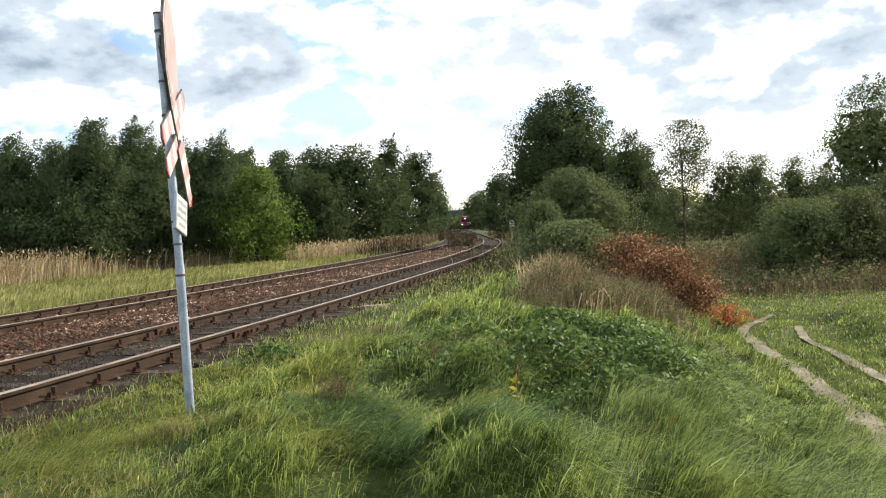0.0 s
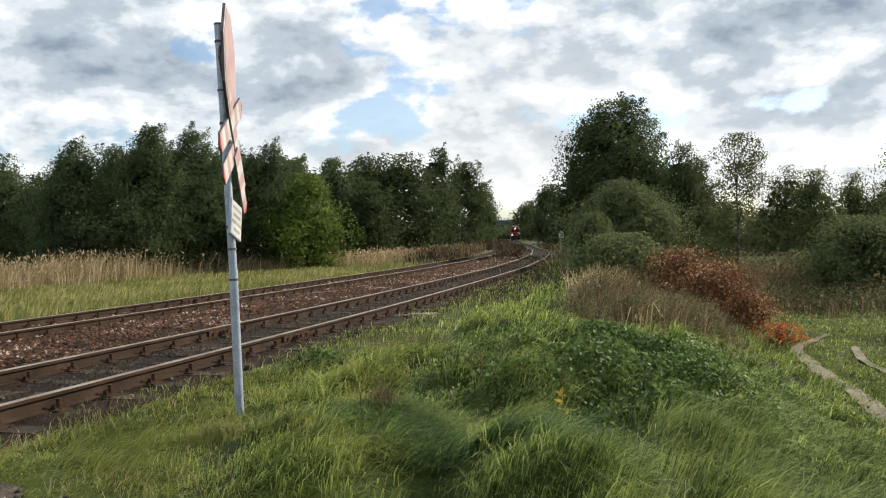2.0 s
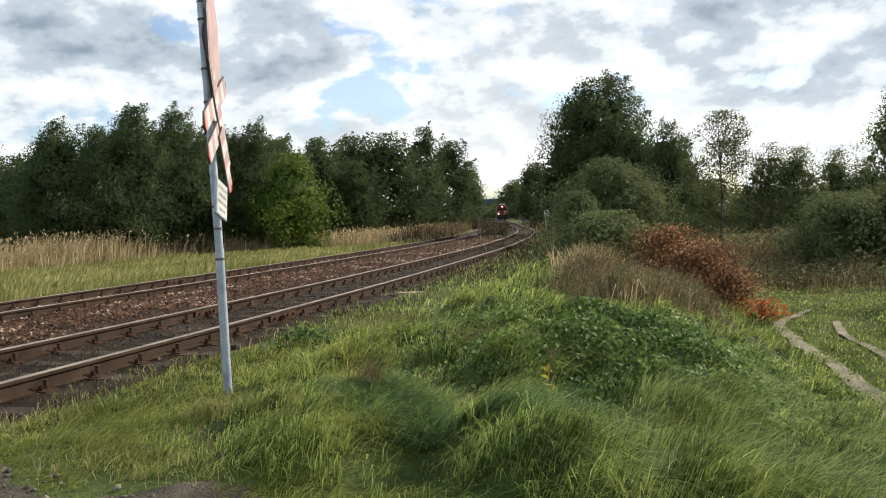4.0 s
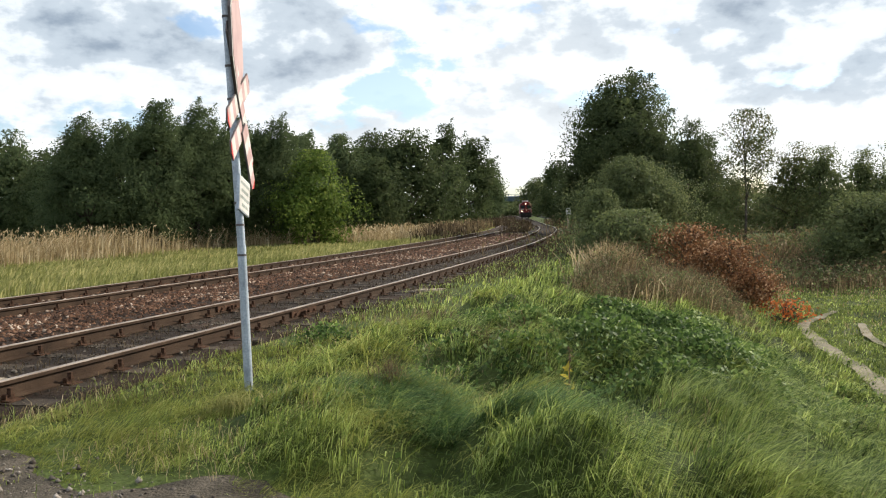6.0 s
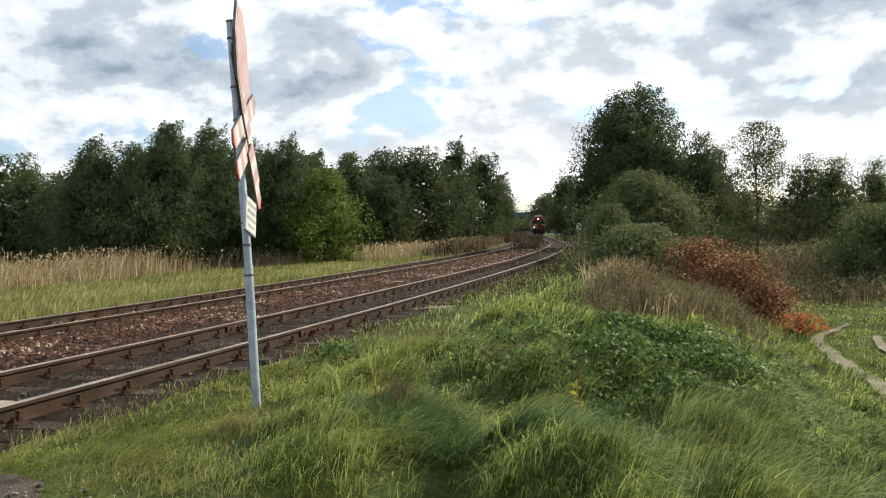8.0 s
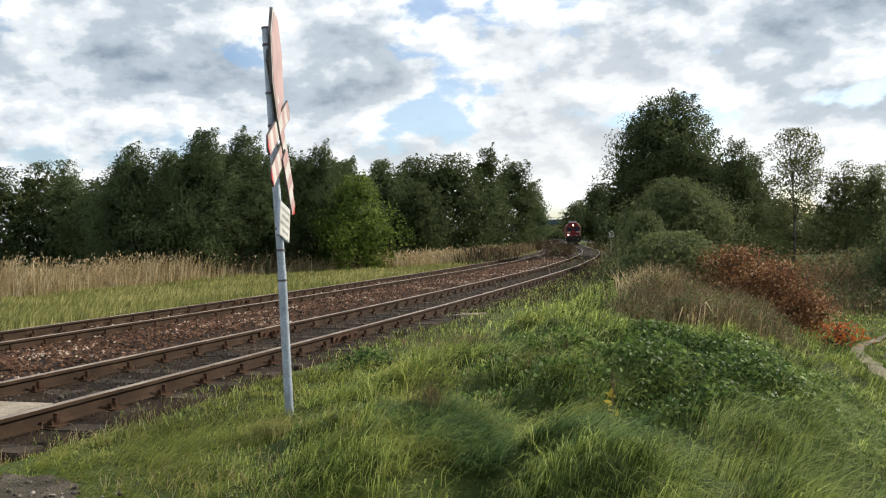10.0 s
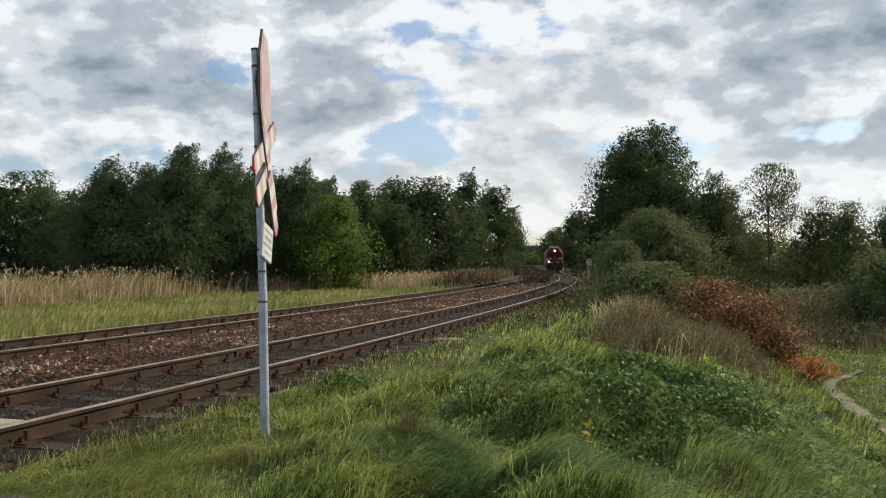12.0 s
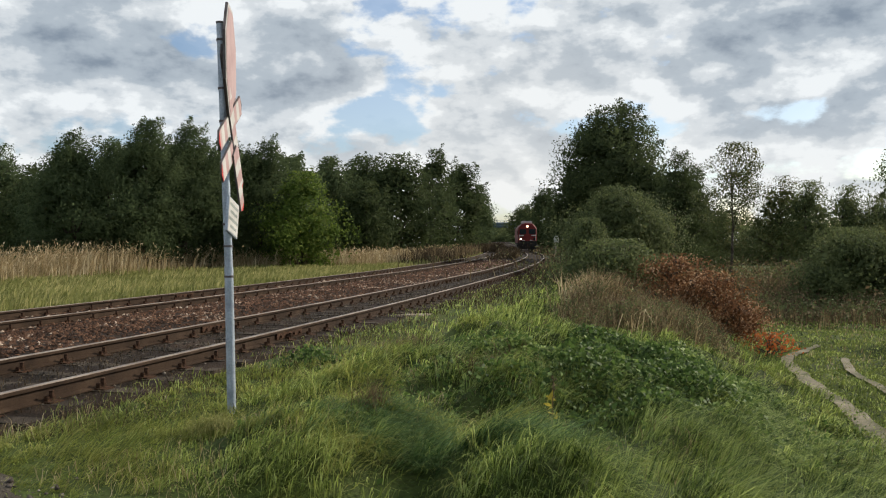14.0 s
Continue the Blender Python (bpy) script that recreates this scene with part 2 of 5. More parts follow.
M_SIGN_RED = material("faded_red_enamel", [(0.3, (0.34, 0.215, 0.21)), (0.7, (0.45, 0.32, 0.31))], scale=4, rough=0.45, fine_amount=0.08, bump=0.03)
M_SIGN_EDGE = material("bright_red_enamel", [(0.3, (0.42, 0.03, 0.03)), (0.7, (0.55, 0.06, 0.05))], scale=6, rough=0.45, fine_amount=0.08, bump=0.03)
M_BAR = material("print_grey", [(0.3, (0.20, 0.22, 0.21)), (0.7, (0.32, 0.34, 0.33))], scale=8, fine_amount=0.1, bump=0)
M_LOCO_RED = material("locomotive_red", [(0.3, (0.10, 0.009, 0.008)), (0.7, (0.155, 0.016, 0.014))], scale=1.5, fine=12, fine_amount=0.15, rough=0.55, bump=0.02, spec=0.2)
M_LOCO_DARK = material("sooty_underframe", [(0.3, (0.012, 0.011, 0.011)), (0.7, (0.035, 0.032, 0.03))], scale=3, rough=0.7, bump=0.2)
M_LOCO_GREY = material("grey_loco_roof", [(0.3, (0.16, 0.15, 0.15)), (0.7, (0.28, 0.26, 0.26))], scale=2, rough=0.55, bump=0.05)
M_LOCO_WHITE = material("loco_white_stripe", [(0.3, (0.38, 0.33, 0.32)), (0.7, (0.5, 0.46, 0.44))], scale=3, rough=0.5, fine_amount=0.1, bump=0)
M_BRIDGE = material("blue_bridge_paint", [(0.3, (0.055, 0.085, 0.115)), (0.7, (0.095, 0.135, 0.175))], scale=0.5, rough=0.5, fine=5, bump=0.05)
M_ABUTMENT = material("bridge_concrete", [(0.3, (0.10, 0.11, 0.11)), (0.7, (0.2, 0.2, 0.19))], scale=0.3, fine=3, bump=0.1)
M_BRIDGE_PALE = material("pale_bridge_parapet", [(0.3, (0.20, 0.25, 0.31)), (0.7, (0.28, 0.33, 0.4))], scale=0.5, fine=3, bump=0)


def glass_material():
    m = bpy.data.materials.new("cab_glass")
    m.use_nodes = True
    p = m.node_tree.nodes["Principled BSDF"]
    p.inputs["Base Color"].default_value = (0.02, 0.026, 0.032, 1)
    p.inputs["Roughness"].default_value = 0.08
    p.inputs["Specular IOR Level"].default_value = 0.8
    return m


def glow_material(name, colour, strength):
    m = bpy.data.materials.new(name)
    m.use_nodes = True
    p = m.node_tree.nodes["Principled BSDF"]
    p.inputs["Emission Color"].default_value = (*colour, 1)
    p.inputs["Emission Strength"].default_value = strength
    return m


M_GLASS = glass_material()
M_LAMP = glow_material("headlight_glow", (1.0, 0.55, 0.32), 7.0)


# ---- mesh tools ----
def mesh_object(name, verts, faces, mat, smooth=False):
    me = bpy.data.meshes.new(name)
    me.from_pydata([tuple(v) for v in verts], [], [tuple(f) for f in faces])
    me.materials.append(mat)
    if smooth:
        me.shade_smooth()
    me.update()
    return new(name, me)


def fast_mesh(name, verts, corners, sizes, mat):
    """A mesh from flat arrays: vertex places, face corners, corners in each face."""
    me = bpy.data.meshes.new(name)
    me.vertices.add(len(verts))
    me.vertices.foreach_set("co", np.asarray(verts, np.float32).ravel())
    me.loops.add(len(corners))
    me.loops.foreach_set("vertex_index", np.asarray(corners, np.int32))
    me.polygons.add(len(sizes))
    me.polygons.foreach_set("loop_start", np.concatenate([[0], np.cumsum(sizes)[:-1]]).astype(np.int32))
    me.materials.append(mat)
    me.update(calc_edges=True)
    me.validate()
    return me


def part(name, bm, mat, parent, label=""):
    me = bpy.data.meshes.new(name)
    bm.to_mesh(me)
    bm.free()
    me.materials.append(mat)
    ob = new(name, me)
    ob.parent = parent
    return tagged(ob, label)


def child(name, me, parent, label=""):
    ob = new(name, me)
    ob.parent = parent
    return tagged(ob, label)


def thing(name, label, category, at=(0, 0, 0), turn=0.0, group="", kind=""):
    ob = new(name)
    ob.matrix_basis = pose(*at, 0, 0, turn)
    return tagged(ob, label, category, group, kind)


def box(bm, x0, x1, y0, y1, z0, z1, bevel=0.0):
    r = bmesh.ops.create_cube(bm, size=1.0, matrix=Matrix.Translation(((x0 + x1) / 2, (y0 + y1) / 2, (z0 + z1) / 2)) @ Matrix.Diagonal((x1 - x0, y1 - y0, z1 - z0, 1)))
    if bevel:
        bmesh.ops.bevel(bm, geom=list({e for v in r["verts"] for e in v.link_edges}), offset=bevel, segments=2, affect="EDGES")
    return bm


def cylinder(bm, a, b, r0, r1=None, sides=16):
    a, b = Vector(a), Vector(b)
    q = (b - a).to_track_quat("Z", "Y").to_matrix().to_4x4()
    bmesh.ops.create_cone(bm, cap_ends=True, segments=sides, radius1=r0, radius2=r0 if r1 is None else r1, depth=(b - a).length, matrix=Matrix.Translation((a + b) / 2) @ q)
    return bm


def tubes(name, paths, mat, sides=7):
    """Tapered tubes; each path is a list of (x, y, z, radius)."""
    verts, faces = [], []
    for path in paths:
        base = len(verts)
        for i, (x, y, z, r) in enumerate(path):
            p = Vector((x, y, z))
            q = Vector(path[min(i + 1, len(path) - 1)][:3]) - Vector(path[max(i - 1, 0)][:3])
            m = q.to_track_quat("Z", "Y").to_matrix()
            for k in range(sides):
                a = 2 * math.pi * k / sides
                verts.append(p + m @ Vector((r * math.cos(a), r * math.sin(a), 0)))
        for i in range(len(path) - 1):
            for k in range(sides):
                a, b = base + i * sides + k, base + i * sides + (k + 1) % sides
                faces.append((a, b, b + sides, a + sides))
        faces.append([base + (len(path) - 1) * sides + k for k in range(sides)])
    me = bpy.data.meshes.new(name)
    me.from_pydata([tuple(v) for v in verts], [], faces)
    me.materials.append(mat)
    me.shade_smooth()
    return me


def leaves_mesh(name, centres, size, mat, rng, droop=0.0, aspect=0.55, outward=None):
    """Rhombic leaves with a fold along the rib, at random attitudes."""
    n = len(centres)
    d = rng.normal(size=(n, 3))
    d[:, 2] -= droop
    d /= np.linalg.norm(d, axis=1)[:, None]
    s = np.cross(d, rng.normal(size=(n, 3)))
    if outward is not None:  # leaves lie roughly along the skin of their clump
        face = outward + 0.75 * rng.normal(size=(n, 3))
        d = np.cross(face, rng.normal(size=(n, 3)))
        d /= np.linalg.norm(d, axis=1)[:, None]
        s = np.cross(face, d)
    s /= np.linalg.norm(s, axis=1)[:, None]
    nn = np.cross(d, s)
    L = (size * rng.uniform(0.6, 1.35, n))[:, None]
    v = np.stack([centres - d * L * 0.5, centres + s * L * aspect * 0.5 + nn * L * 0.12, centres + d * L * 0.5, centres - s * L * aspect * 0.5 + nn * L * 0.12], 1).reshape(-1, 3)
    i = np.arange(n)[:, None] * 4
    me = fast_mesh(name, v, (i + np.array([[0, 1, 2, 3]])).ravel(), np.full(n, 4), mat)
    return me


def blades_mesh(name, x, y, z, height, width, lean, heading, mat, rng, plume=None):
    """Grass blades that bend over: two lower corners, two half-way up, one tip. plume: width factor half-way up."""
    n = len(x)
    p = np.stack([x, y, z], 1)
    a = rng.uniform(0, 2 * np.pi, n)
    s = np.stack([np.cos(a), np.sin(a), np.zeros(n)], 1) * width[:, None] * 0.5
    w = np.stack([np.cos(heading), np.sin(heading), np.zeros(n)], 1)
    up = np.array([0, 0, 1.0])
    mid = p + up * (height * 0.58 * np.sqrt(np.maximum(0, 1 - (lean * 0.45) ** 2)))[:, None] + w * (height * lean * 0.26)[:, None]
    tip = p + up * (height * np.sqrt(np.maximum(0.04, 1 - lean ** 2)) * 0.98)[:, None] + w * (height * lean)[:, None]
    k = 0.8 if plume is None else plume
    v = np.stack([p - s, p + s, mid + s * k, mid - s * k, tip], 1).reshape(-1, 3)
    i = np.arange(n)[:, None] * 5
    return fast_mesh(name, v, (i + np.array([[0, 1, 2, 3, 3, 2, 4]])).ravel(), np.tile([4, 3], n), mat)


def arching_blades(name, x, y, z, length, width, start, finish, heading, mat, rng):
    """Long blades that curve over: start and finish are the angles from upright at foot and tip."""
    n = len(x)
    w = np.stack([np.cos(heading), np.sin(heading), np.zeros(n)], 1)
    a = heading + np.pi / 2 + rng.normal(0, 0.5, n)
    s = np.stack([np.cos(a), np.sin(a), np.zeros(n)], 1) * width[:, None] * 0.5
    up = np.array([0, 0, 1.0])
    p = np.stack([x, y, z], 1)
    rows = [p - s, p + s]
    for k, taper in enumerate((0.95, 0.7, 0.0)):
        th = start + (finish - start) * (k + 0.5) / 3
        p = p + (length / 3)[:, None] * (w * np.sin(th)[:, None] + up * np.cos(th)[:, None])
        rows += [p + s * taper, p - s * taper] if taper else [p]
    v = np.stack(rows, 1).reshape(-1, 3)
    i = np.arange(n)[:, None] * 7
    return fast_mesh(name, v, (i + np.array([[0, 1, 2, 3, 3, 2, 4, 5, 5, 4, 6]])).ravel(), np.tile([4, 4, 3], n), mat)


# ---- the lie of the land ----
KNOTS_Y = [-80, -40, 6.25, 10.55, 16.38, 23.9, 35, 50, 63, 75, 90, 114, 160, 244, 330, 420]
KNOTS_X = [-30.2, -17.8, -3.44, -2.11, -0.42, 1.55, 4.3, 7.35, 9.65, 11.5, 13.45, 15.95, 20.15, 27.9, 35.8, 44.1]
LINE_Y = np.arange(-75.0, 400.0, 0.25)
_raw = np.interp(np.arange(-85.0, 410.0, 0.25), KNOTS_Y, KNOTS_X)
_soft = np.convolve(_raw, np.hanning(33) / np.hanning(33).sum(), "same")
_right = np.interp(LINE_Y, np.arange(-85.0, 410.0, 0.25), _soft)
_slope = np.gradient(_right, LINE_Y)
_norm = np.sqrt(1 + _slope ** 2)


def track_line(off):
    """x of the line at a distance off to the left of the near rail, as a function of y."""
    px, py = _right - off / _norm, LINE_Y + off * _slope / _norm
    return np.interp(LINE_Y, py, px)


CENTRE_1, CENTRE_2 = track_line(0.7525), track_line(0.7525 + 4.75)


def track_z(y):
    """Rail tops: level by the crossing, then a gentle climb towards the bridge."""
    return 0.0085 * np.clip(np.asarray(y, float) - 112.0, 0, 220)


def beside(x, y):
    """Distance to the right of the near track's middle."""
    return (x - np.interp(y, LINE_Y, CENTRE_1)) / np.interp(y, LINE_Y, _norm)


def smooth(a, b, v):
    s = np.clip((v - a) / (b - a), 0, 1)
    return s * s * (3 - 2 * s)


def lumps(x, y):
    return 0.115 * np.sin(1.7 * x + 0.6 * y) * np.sin(1.3 * y - 0.5 * x) + 0.045 * np.sin(3.1 * x - 1.9 * y + 1.0) + 0.065 * np.sin(5.3 * y + 2.2 * x) * np.sin(4.6 * x - 1.1 * y)


# middle lines of the gravel road and of the two wheel ruts
GRAVEL = [(-9.0, 3.5), (-6.5, 3.55), (-4.5, 3.6), (-3.0, 3.72), (-1.6, 3.08), (-0.2, 2.2), (1.2, 1.2), (2.6, -0.4), (4.0, -3.0)]
RUT_LEFT = [(9.3, 18.7), (8.6, 17.9), (7.75, 16.9), (7.3, 15.95), (6.9, 14.7), (6.5, 13.1), (6.2, 11.7), (5.7, 9.9), (5.05, 8.0), (4.3, 6.0), (3.6, 4.0), (3.0, 1.6)]
RUT_RIGHT = [(8.8, 16.6), (8.45, 15.9), (8.0, 14.8), (7.7, 13.6), (7.4, 12.3), (6.9, 10.6), (6.2, 8.6), (5.5, 6.6), (4.8, 4.4), (4.0, 1.6)]


def near_line(x, y, pts):
    d = np.full(np.shape(x), 1e9)
    for (ax, ay), (bx, by) in zip(pts, pts[1:]):
        t = np.clip(((x - ax) * (bx - ax) + (y - ay) * (by - ay)) / ((bx - ax) ** 2 + (by - ay) ** 2), 0, 1)
        d = np.minimum(d, np.hypot(x - ax - t * (bx - ax), y - ay - t * (by - ay)))
    return d


def make_hummocks():
    """Grassy mounds on the bank: x, y, radius, height."""
    r = np.random.default_rng(77)
    X, Y = np.meshgrid(np.arange(-5.5, 8.5, 0.62), np.arange(3.8, 14.0, 0.62))
    n = X.size
    return np.stack([X.ravel() + r.uniform(-0.28, 0.28, n), Y.ravel() + r.uniform(-0.28, 0.28, n), r.uniform(0.26, 0.52, n), r.uniform(0.02, 0.29, n) * np.where(X.ravel() < 0.3, 0.6, 1.0)], 1)[r.uniform(size=n) < 0.8]


HUMMOCKS = make_hummocks()


def mounds(x, y):
    """Height of the mounds, their flanks steep and the hollows between them narrow."""
    x, y = np.broadcast_arrays(np.asarray(x, float), np.asarray(y, float))
    fx, fy = x.ravel(), y.ravel()
    z = np.zeros(fx.size)
    near = np.flatnonzero((fy > 3.2) & (fy < 14.6) & (np.abs(fx) < 9.5))
    for a in range(0, len(near), 20000):
        i = near[a:a + 20000]
        q = ((fx[i, None] - HUMMOCKS[None, :, 0]) ** 2 + (fy[i, None] - HUMMOCKS[None, :, 1]) ** 2) / HUMMOCKS[None, :, 2] ** 2
        z[i] = (HUMMOCKS[None, :, 3] * np.sqrt(np.maximum(0, 1 - q))).max(1)
    return z.reshape(x.shape)


def ground(x, y):
    x, y = np.asarray(x, float), np.asarray(y, float)
    u = beside(x, y)
    z = track_z(y) - 0.175 - 0.05 * smooth(1.4, 2.4, u) - 0.06 * smooth(-6.0, -7.0, u)
    fall = 0.12 + 0.93 * smooth(1.0, 8.0, y)
    z = z - fall * smooth(4.6, 8.6, u) - 0.25 * smooth(10, 30, u) * smooth(5, 15, y)
    even = smooth(1.1, 1.9, near_line(x, y, GRAVEL)) * (0.25 + 0.75 * smooth(0.15, 0.7, np.minimum(near_line(x, y, RUT_LEFT), near_line(x, y, RUT_RIGHT))))
    z = z + lumps(x, y) * smooth(2.0, 4.0, u) * (1 - 0.6 * smooth(8, 10, u)) * even
    z = z + 0.3 * smooth(0.5, 1.5, x - np.interp(y, [1.6, 4.4, 8.6, 12.3, 14.8, 16.6], [4.0, 4.8, 6.2, 7.4, 8.0, 8.8])) * smooth(9, 12, y) * smooth(20, 16.5, y)
    z = z + mounds(x, y) * smooth(2.1, 2.9, u) * smooth(8.6, 7.4, u) * smooth(13.6, 11.6, y) * even * smooth(0.2, 0.7, np.hypot(x + 1.52, (y - 6.3) * 0.8))
    z = z - 0.12 * smooth(-7.0, -10.0, u) + 0.5 * lumps(x * 0.5, y * 0.5) * smooth(-7.5, -10, u)
    return z


# ---- ground, ballast, roads ----
def sheet(name, xs, ys, zf, mat, smooth_it=True):
    X, Y = np.meshgrid(xs, ys)
    Z = zf(X, Y)
    v = np.stack([X, Y, Z], -1).reshape(-1, 3)
    nx, ny = len(xs), len(ys)
    i = (np.arange(ny - 1)[:, None] * nx + np.arange(nx - 1)[None]).ravel()
    f = np.stack([i, i + 1, i + nx + 1, i + nx], 1)
    me = fast_mesh(name, v, f.ravel(), np.full(len(f), 4), mat)
    me.shade_smooth()
    return new(name, me)


def ribbon(name, line, z_of, mat):
    """A strip of ground between left and right edges, each (x, y); cut across in five."""
    verts, faces = [], []
    for (x0, y0), (x1, y1) in line:
        for k in range(6):
            x, y = x0 + (x1 - x0) * k / 5, y0 + (y1 - y0) * k / 5
            verts.append((x, y, float(z_of(x, y))))
    for i in range(len(line) - 1):
        for k in range(5):
            a = i * 6 + k
            faces.append((a, a + 1, a + 7, a + 6))
    return mesh_object(name, verts, faces, mat, True)


gx = np.unique(np.concatenate([np.linspace(-2500, -90, 18), np.arange(-90, -14, 2.0), np.arange(-14, 14, 0.25), np.arange(14, 60, 1.5), np.linspace(60, 2500, 22)]))
gy = np.unique(np.concatenate([np.linspace(-600, -24, 10), np.arange(-24, 0, 2.0), np.arange(0, 32, 0.25), np.arange(32, 130, 1.5), np.arange(130, 400, 10.0), np.linspace(400, 3500, 16)]))


def land(X, Y):
    z = ground(X, Y)
    u = beside(X, Y)
    return z - 0.07 * smooth(-7.0, -6.4, u) * smooth(1.5, 0.9, u)


tagged(sheet("ground", gx, gy, land, M_SOIL), "uneven grassy ground falling from the railway to a field", "ground", kind="structure")


def bed_line(u0, u1, y0, y1, step):
    rows = []
    y = y0
    while y < y1:
        c, k, nm = np.interp(y, LINE_Y, CENTRE_1), np.interp(y, LINE_Y, _slope), np.interp(y, LINE_Y, _norm)
        w = 0.16 * math.sin(1.9 * y) + 0.1 * math.sin(4.3 * y + 1)
        rows.append(((c + (u0 + w) / nm, y - (u0 + w) * k / nm), (c + (u1 + 0.6 * w) / nm, y - (u1 + 0.6 * w) * k / nm)))
        y += step if y < 60 else step * 6
    return rows


def bed_height(x, y):
    u = float(beside(x, y))
    hump = 0.10 * math.exp(-((u + 2.4) / 0.95) ** 2)
    return float(track_z(y)) - 0.157 + hump + 0.012 * math.sin(7 * x + 3 * y) * math.sin(5 * y - 2 * x)


bed_mesh_rows = bed_line(-6.3, 1.45, -30, 395, 0.4)


def bed(name, rows, cuts, mat):
    verts, faces = [], []
    for (x0, y0), (x1, y1) in rows:
        for k in range(cuts + 1):
            x, y = x0 + (x1 - x0) * k / cuts, y0 + (y1 - y0) * k / cuts
            z = bed_height(x, y) - (0.16 if k in (0, cuts) else 0)
            verts.append((x, y, z))
    w = cuts + 1
    for i in range(len(rows) - 1):
        for k in range(cuts):
            a = i * w + k
            faces.append((a, a + 1, a + w + 1, a + w))
    return mesh_object(name, verts, faces, mat, True)


tagged(bed("ballast_bed", bed_mesh_rows, 30, M_BALLAST_BED), "dark soil and rusty ballast bed under two tracks", "track bed", kind="structure")


def stones(name, count, y0, y1, sampler, mat, size, rng):
    u = sampler(count)
    y = y0 * (y1 / y0) ** rng.uniform(0, 1, count)
    c, k, nm = np.interp(y, LINE_Y, CENTRE_1), np.interp(y, LINE_Y, _slope), np.interp(y, LINE_Y, _norm)
    x, yy = c + u / nm, y - u * k / nm
    hump = 0.10 * np.exp(-((u + 2.4) / 0.95) ** 2)
    z = track_z(yy) - 0.157 + hump + 0.012 * np.sin(7 * x + 3 * yy) * np.sin(5 * yy - 2 * x)
    s = size * rng.uniform(0.55, 1.5, count) * (1 + 0.02 * y)
    base = np.array([(1, 0, 0), (0, 1, 0), (-1, 0, 0), (0, -1, 0), (0.1, 0.1, 0.75)], float)
    v = base[None] * s[:, None, None] * rng.uniform(0.55, 1.3, (count, 5, 1)) + rng.normal(size=(count, 5, 3)) * s[:, None, None] * 0.16
    a = rng.uniform(0, 6.28, count)
    ca, sa = np.cos(a)[:, None], np.sin(a)[:, None]
    v = np.stack([v[..., 0] * ca - v[..., 1] * sa, v[..., 0] * sa + v[..., 1] * ca, v[..., 2]], -1)
    v += np.stack([x, yy, z + 0.12 * s], 1)[:, None]
    f = np.array([(0, 1, 4), (1, 2, 4), (2, 3, 4), (3, 0, 4)])
    idx = (np.arange(count)[:, None, None] * 5 + f[None]).reshape(-1)
    return new(name, fast_mesh(name, v.reshape(-1, 3), idx, np.full(count * 4, 3), mat))


rng = np.random.default_rng(4)
tagged(stones("ballast_stones", 25000, 5.0, 60.0, lambda n: rng.normal(-2.4, 0.85, n).clip(-3.9, -0.85), M_STONE, 0.0225, rng), "loose rusty brown ballast stones between the tracks", "ballast", kind="stuff")
tagged(stones("ballast_stones", 5000, 9.0, 42.0, lambda n: rng.uniform(-5.6, -3.9, n), M_STONE, 0.022, rng), "pale and rusty stones within the far track", "ballast", kind="stuff")
tagged(stones("ballast_stones", 6000, 4.0, 60.0, lambda n: rng.uniform(-1.0, 0.95, n), M_GREY_STONE, 0.016, rng), "sooty small stones within the near track", "ballast", kind="stuff")


# ---- tracks ----
RAIL_PROFILE = [(-0.062, -0.150), (0.062, -0.150), (0.062, -0.138), (0.012, -0.122), (0.009, -0.045), (0.035, -0.035), (0.035, -0.006), (0.028, 0.0), (-0.028, 0.0), (-0.035, -0.006), (-0.035, -0.035), (-0.009, -0.045), (-0.012, -0.122), (-0.062, -0.138)]


def along(off):
    """Stations (x, y, slope, norm) of a line at off to the right of the near track's middle."""
    out = []
    y = -30.0
    while y < 330:
        c, k, nm = float(np.interp(y, LINE_Y, CENTRE_1)), float(np.interp(y, LINE_Y, _slope)), float(np.interp(y, LINE_Y, _norm))
        out.append((c + off / nm, y - off * k / nm, k, nm))
        y += 1.0 if y < 130 else 5.0
    return out


def rail(parent, off):
    n = len(RAIL_PROFILE)
    verts, faces = [], []
    st = along(off)
    for x, y, k, nm in st:
        z = float(track_z(y))
        verts += [(x + a / nm, y - a * k / nm, z + b) for a, b in RAIL_PROFILE]
    for i in range(len(st) - 1):
        for j in range(n):
            a, b = i * n + j, i * n + (j + 1) % n
            faces.append((a, b, b + n, a + n))
    ob = mesh_object("rail", verts, faces, M_RAIL)
    me = ob.data
    me.materials.append(M_RAIL_TOP)
    for i, p in enumerate(me.polygons):
        if i % n in (6, 7, 8):
            p.material_index = 1
    ob.parent = parent
    return tagged(ob, "rusty steel rail with a worn head")


def sleeper_mesh():
    bm = bmesh.new()
    box(bm, -1.28, 1.28, -0.12, 0.12, -0.30, -0.152, 0.012)
    me = bpy.data.meshes.new("sleeper")
    bm.to_mesh(me)
    bm.free()
    me.materials.append(M_SLEEPER)
    return me


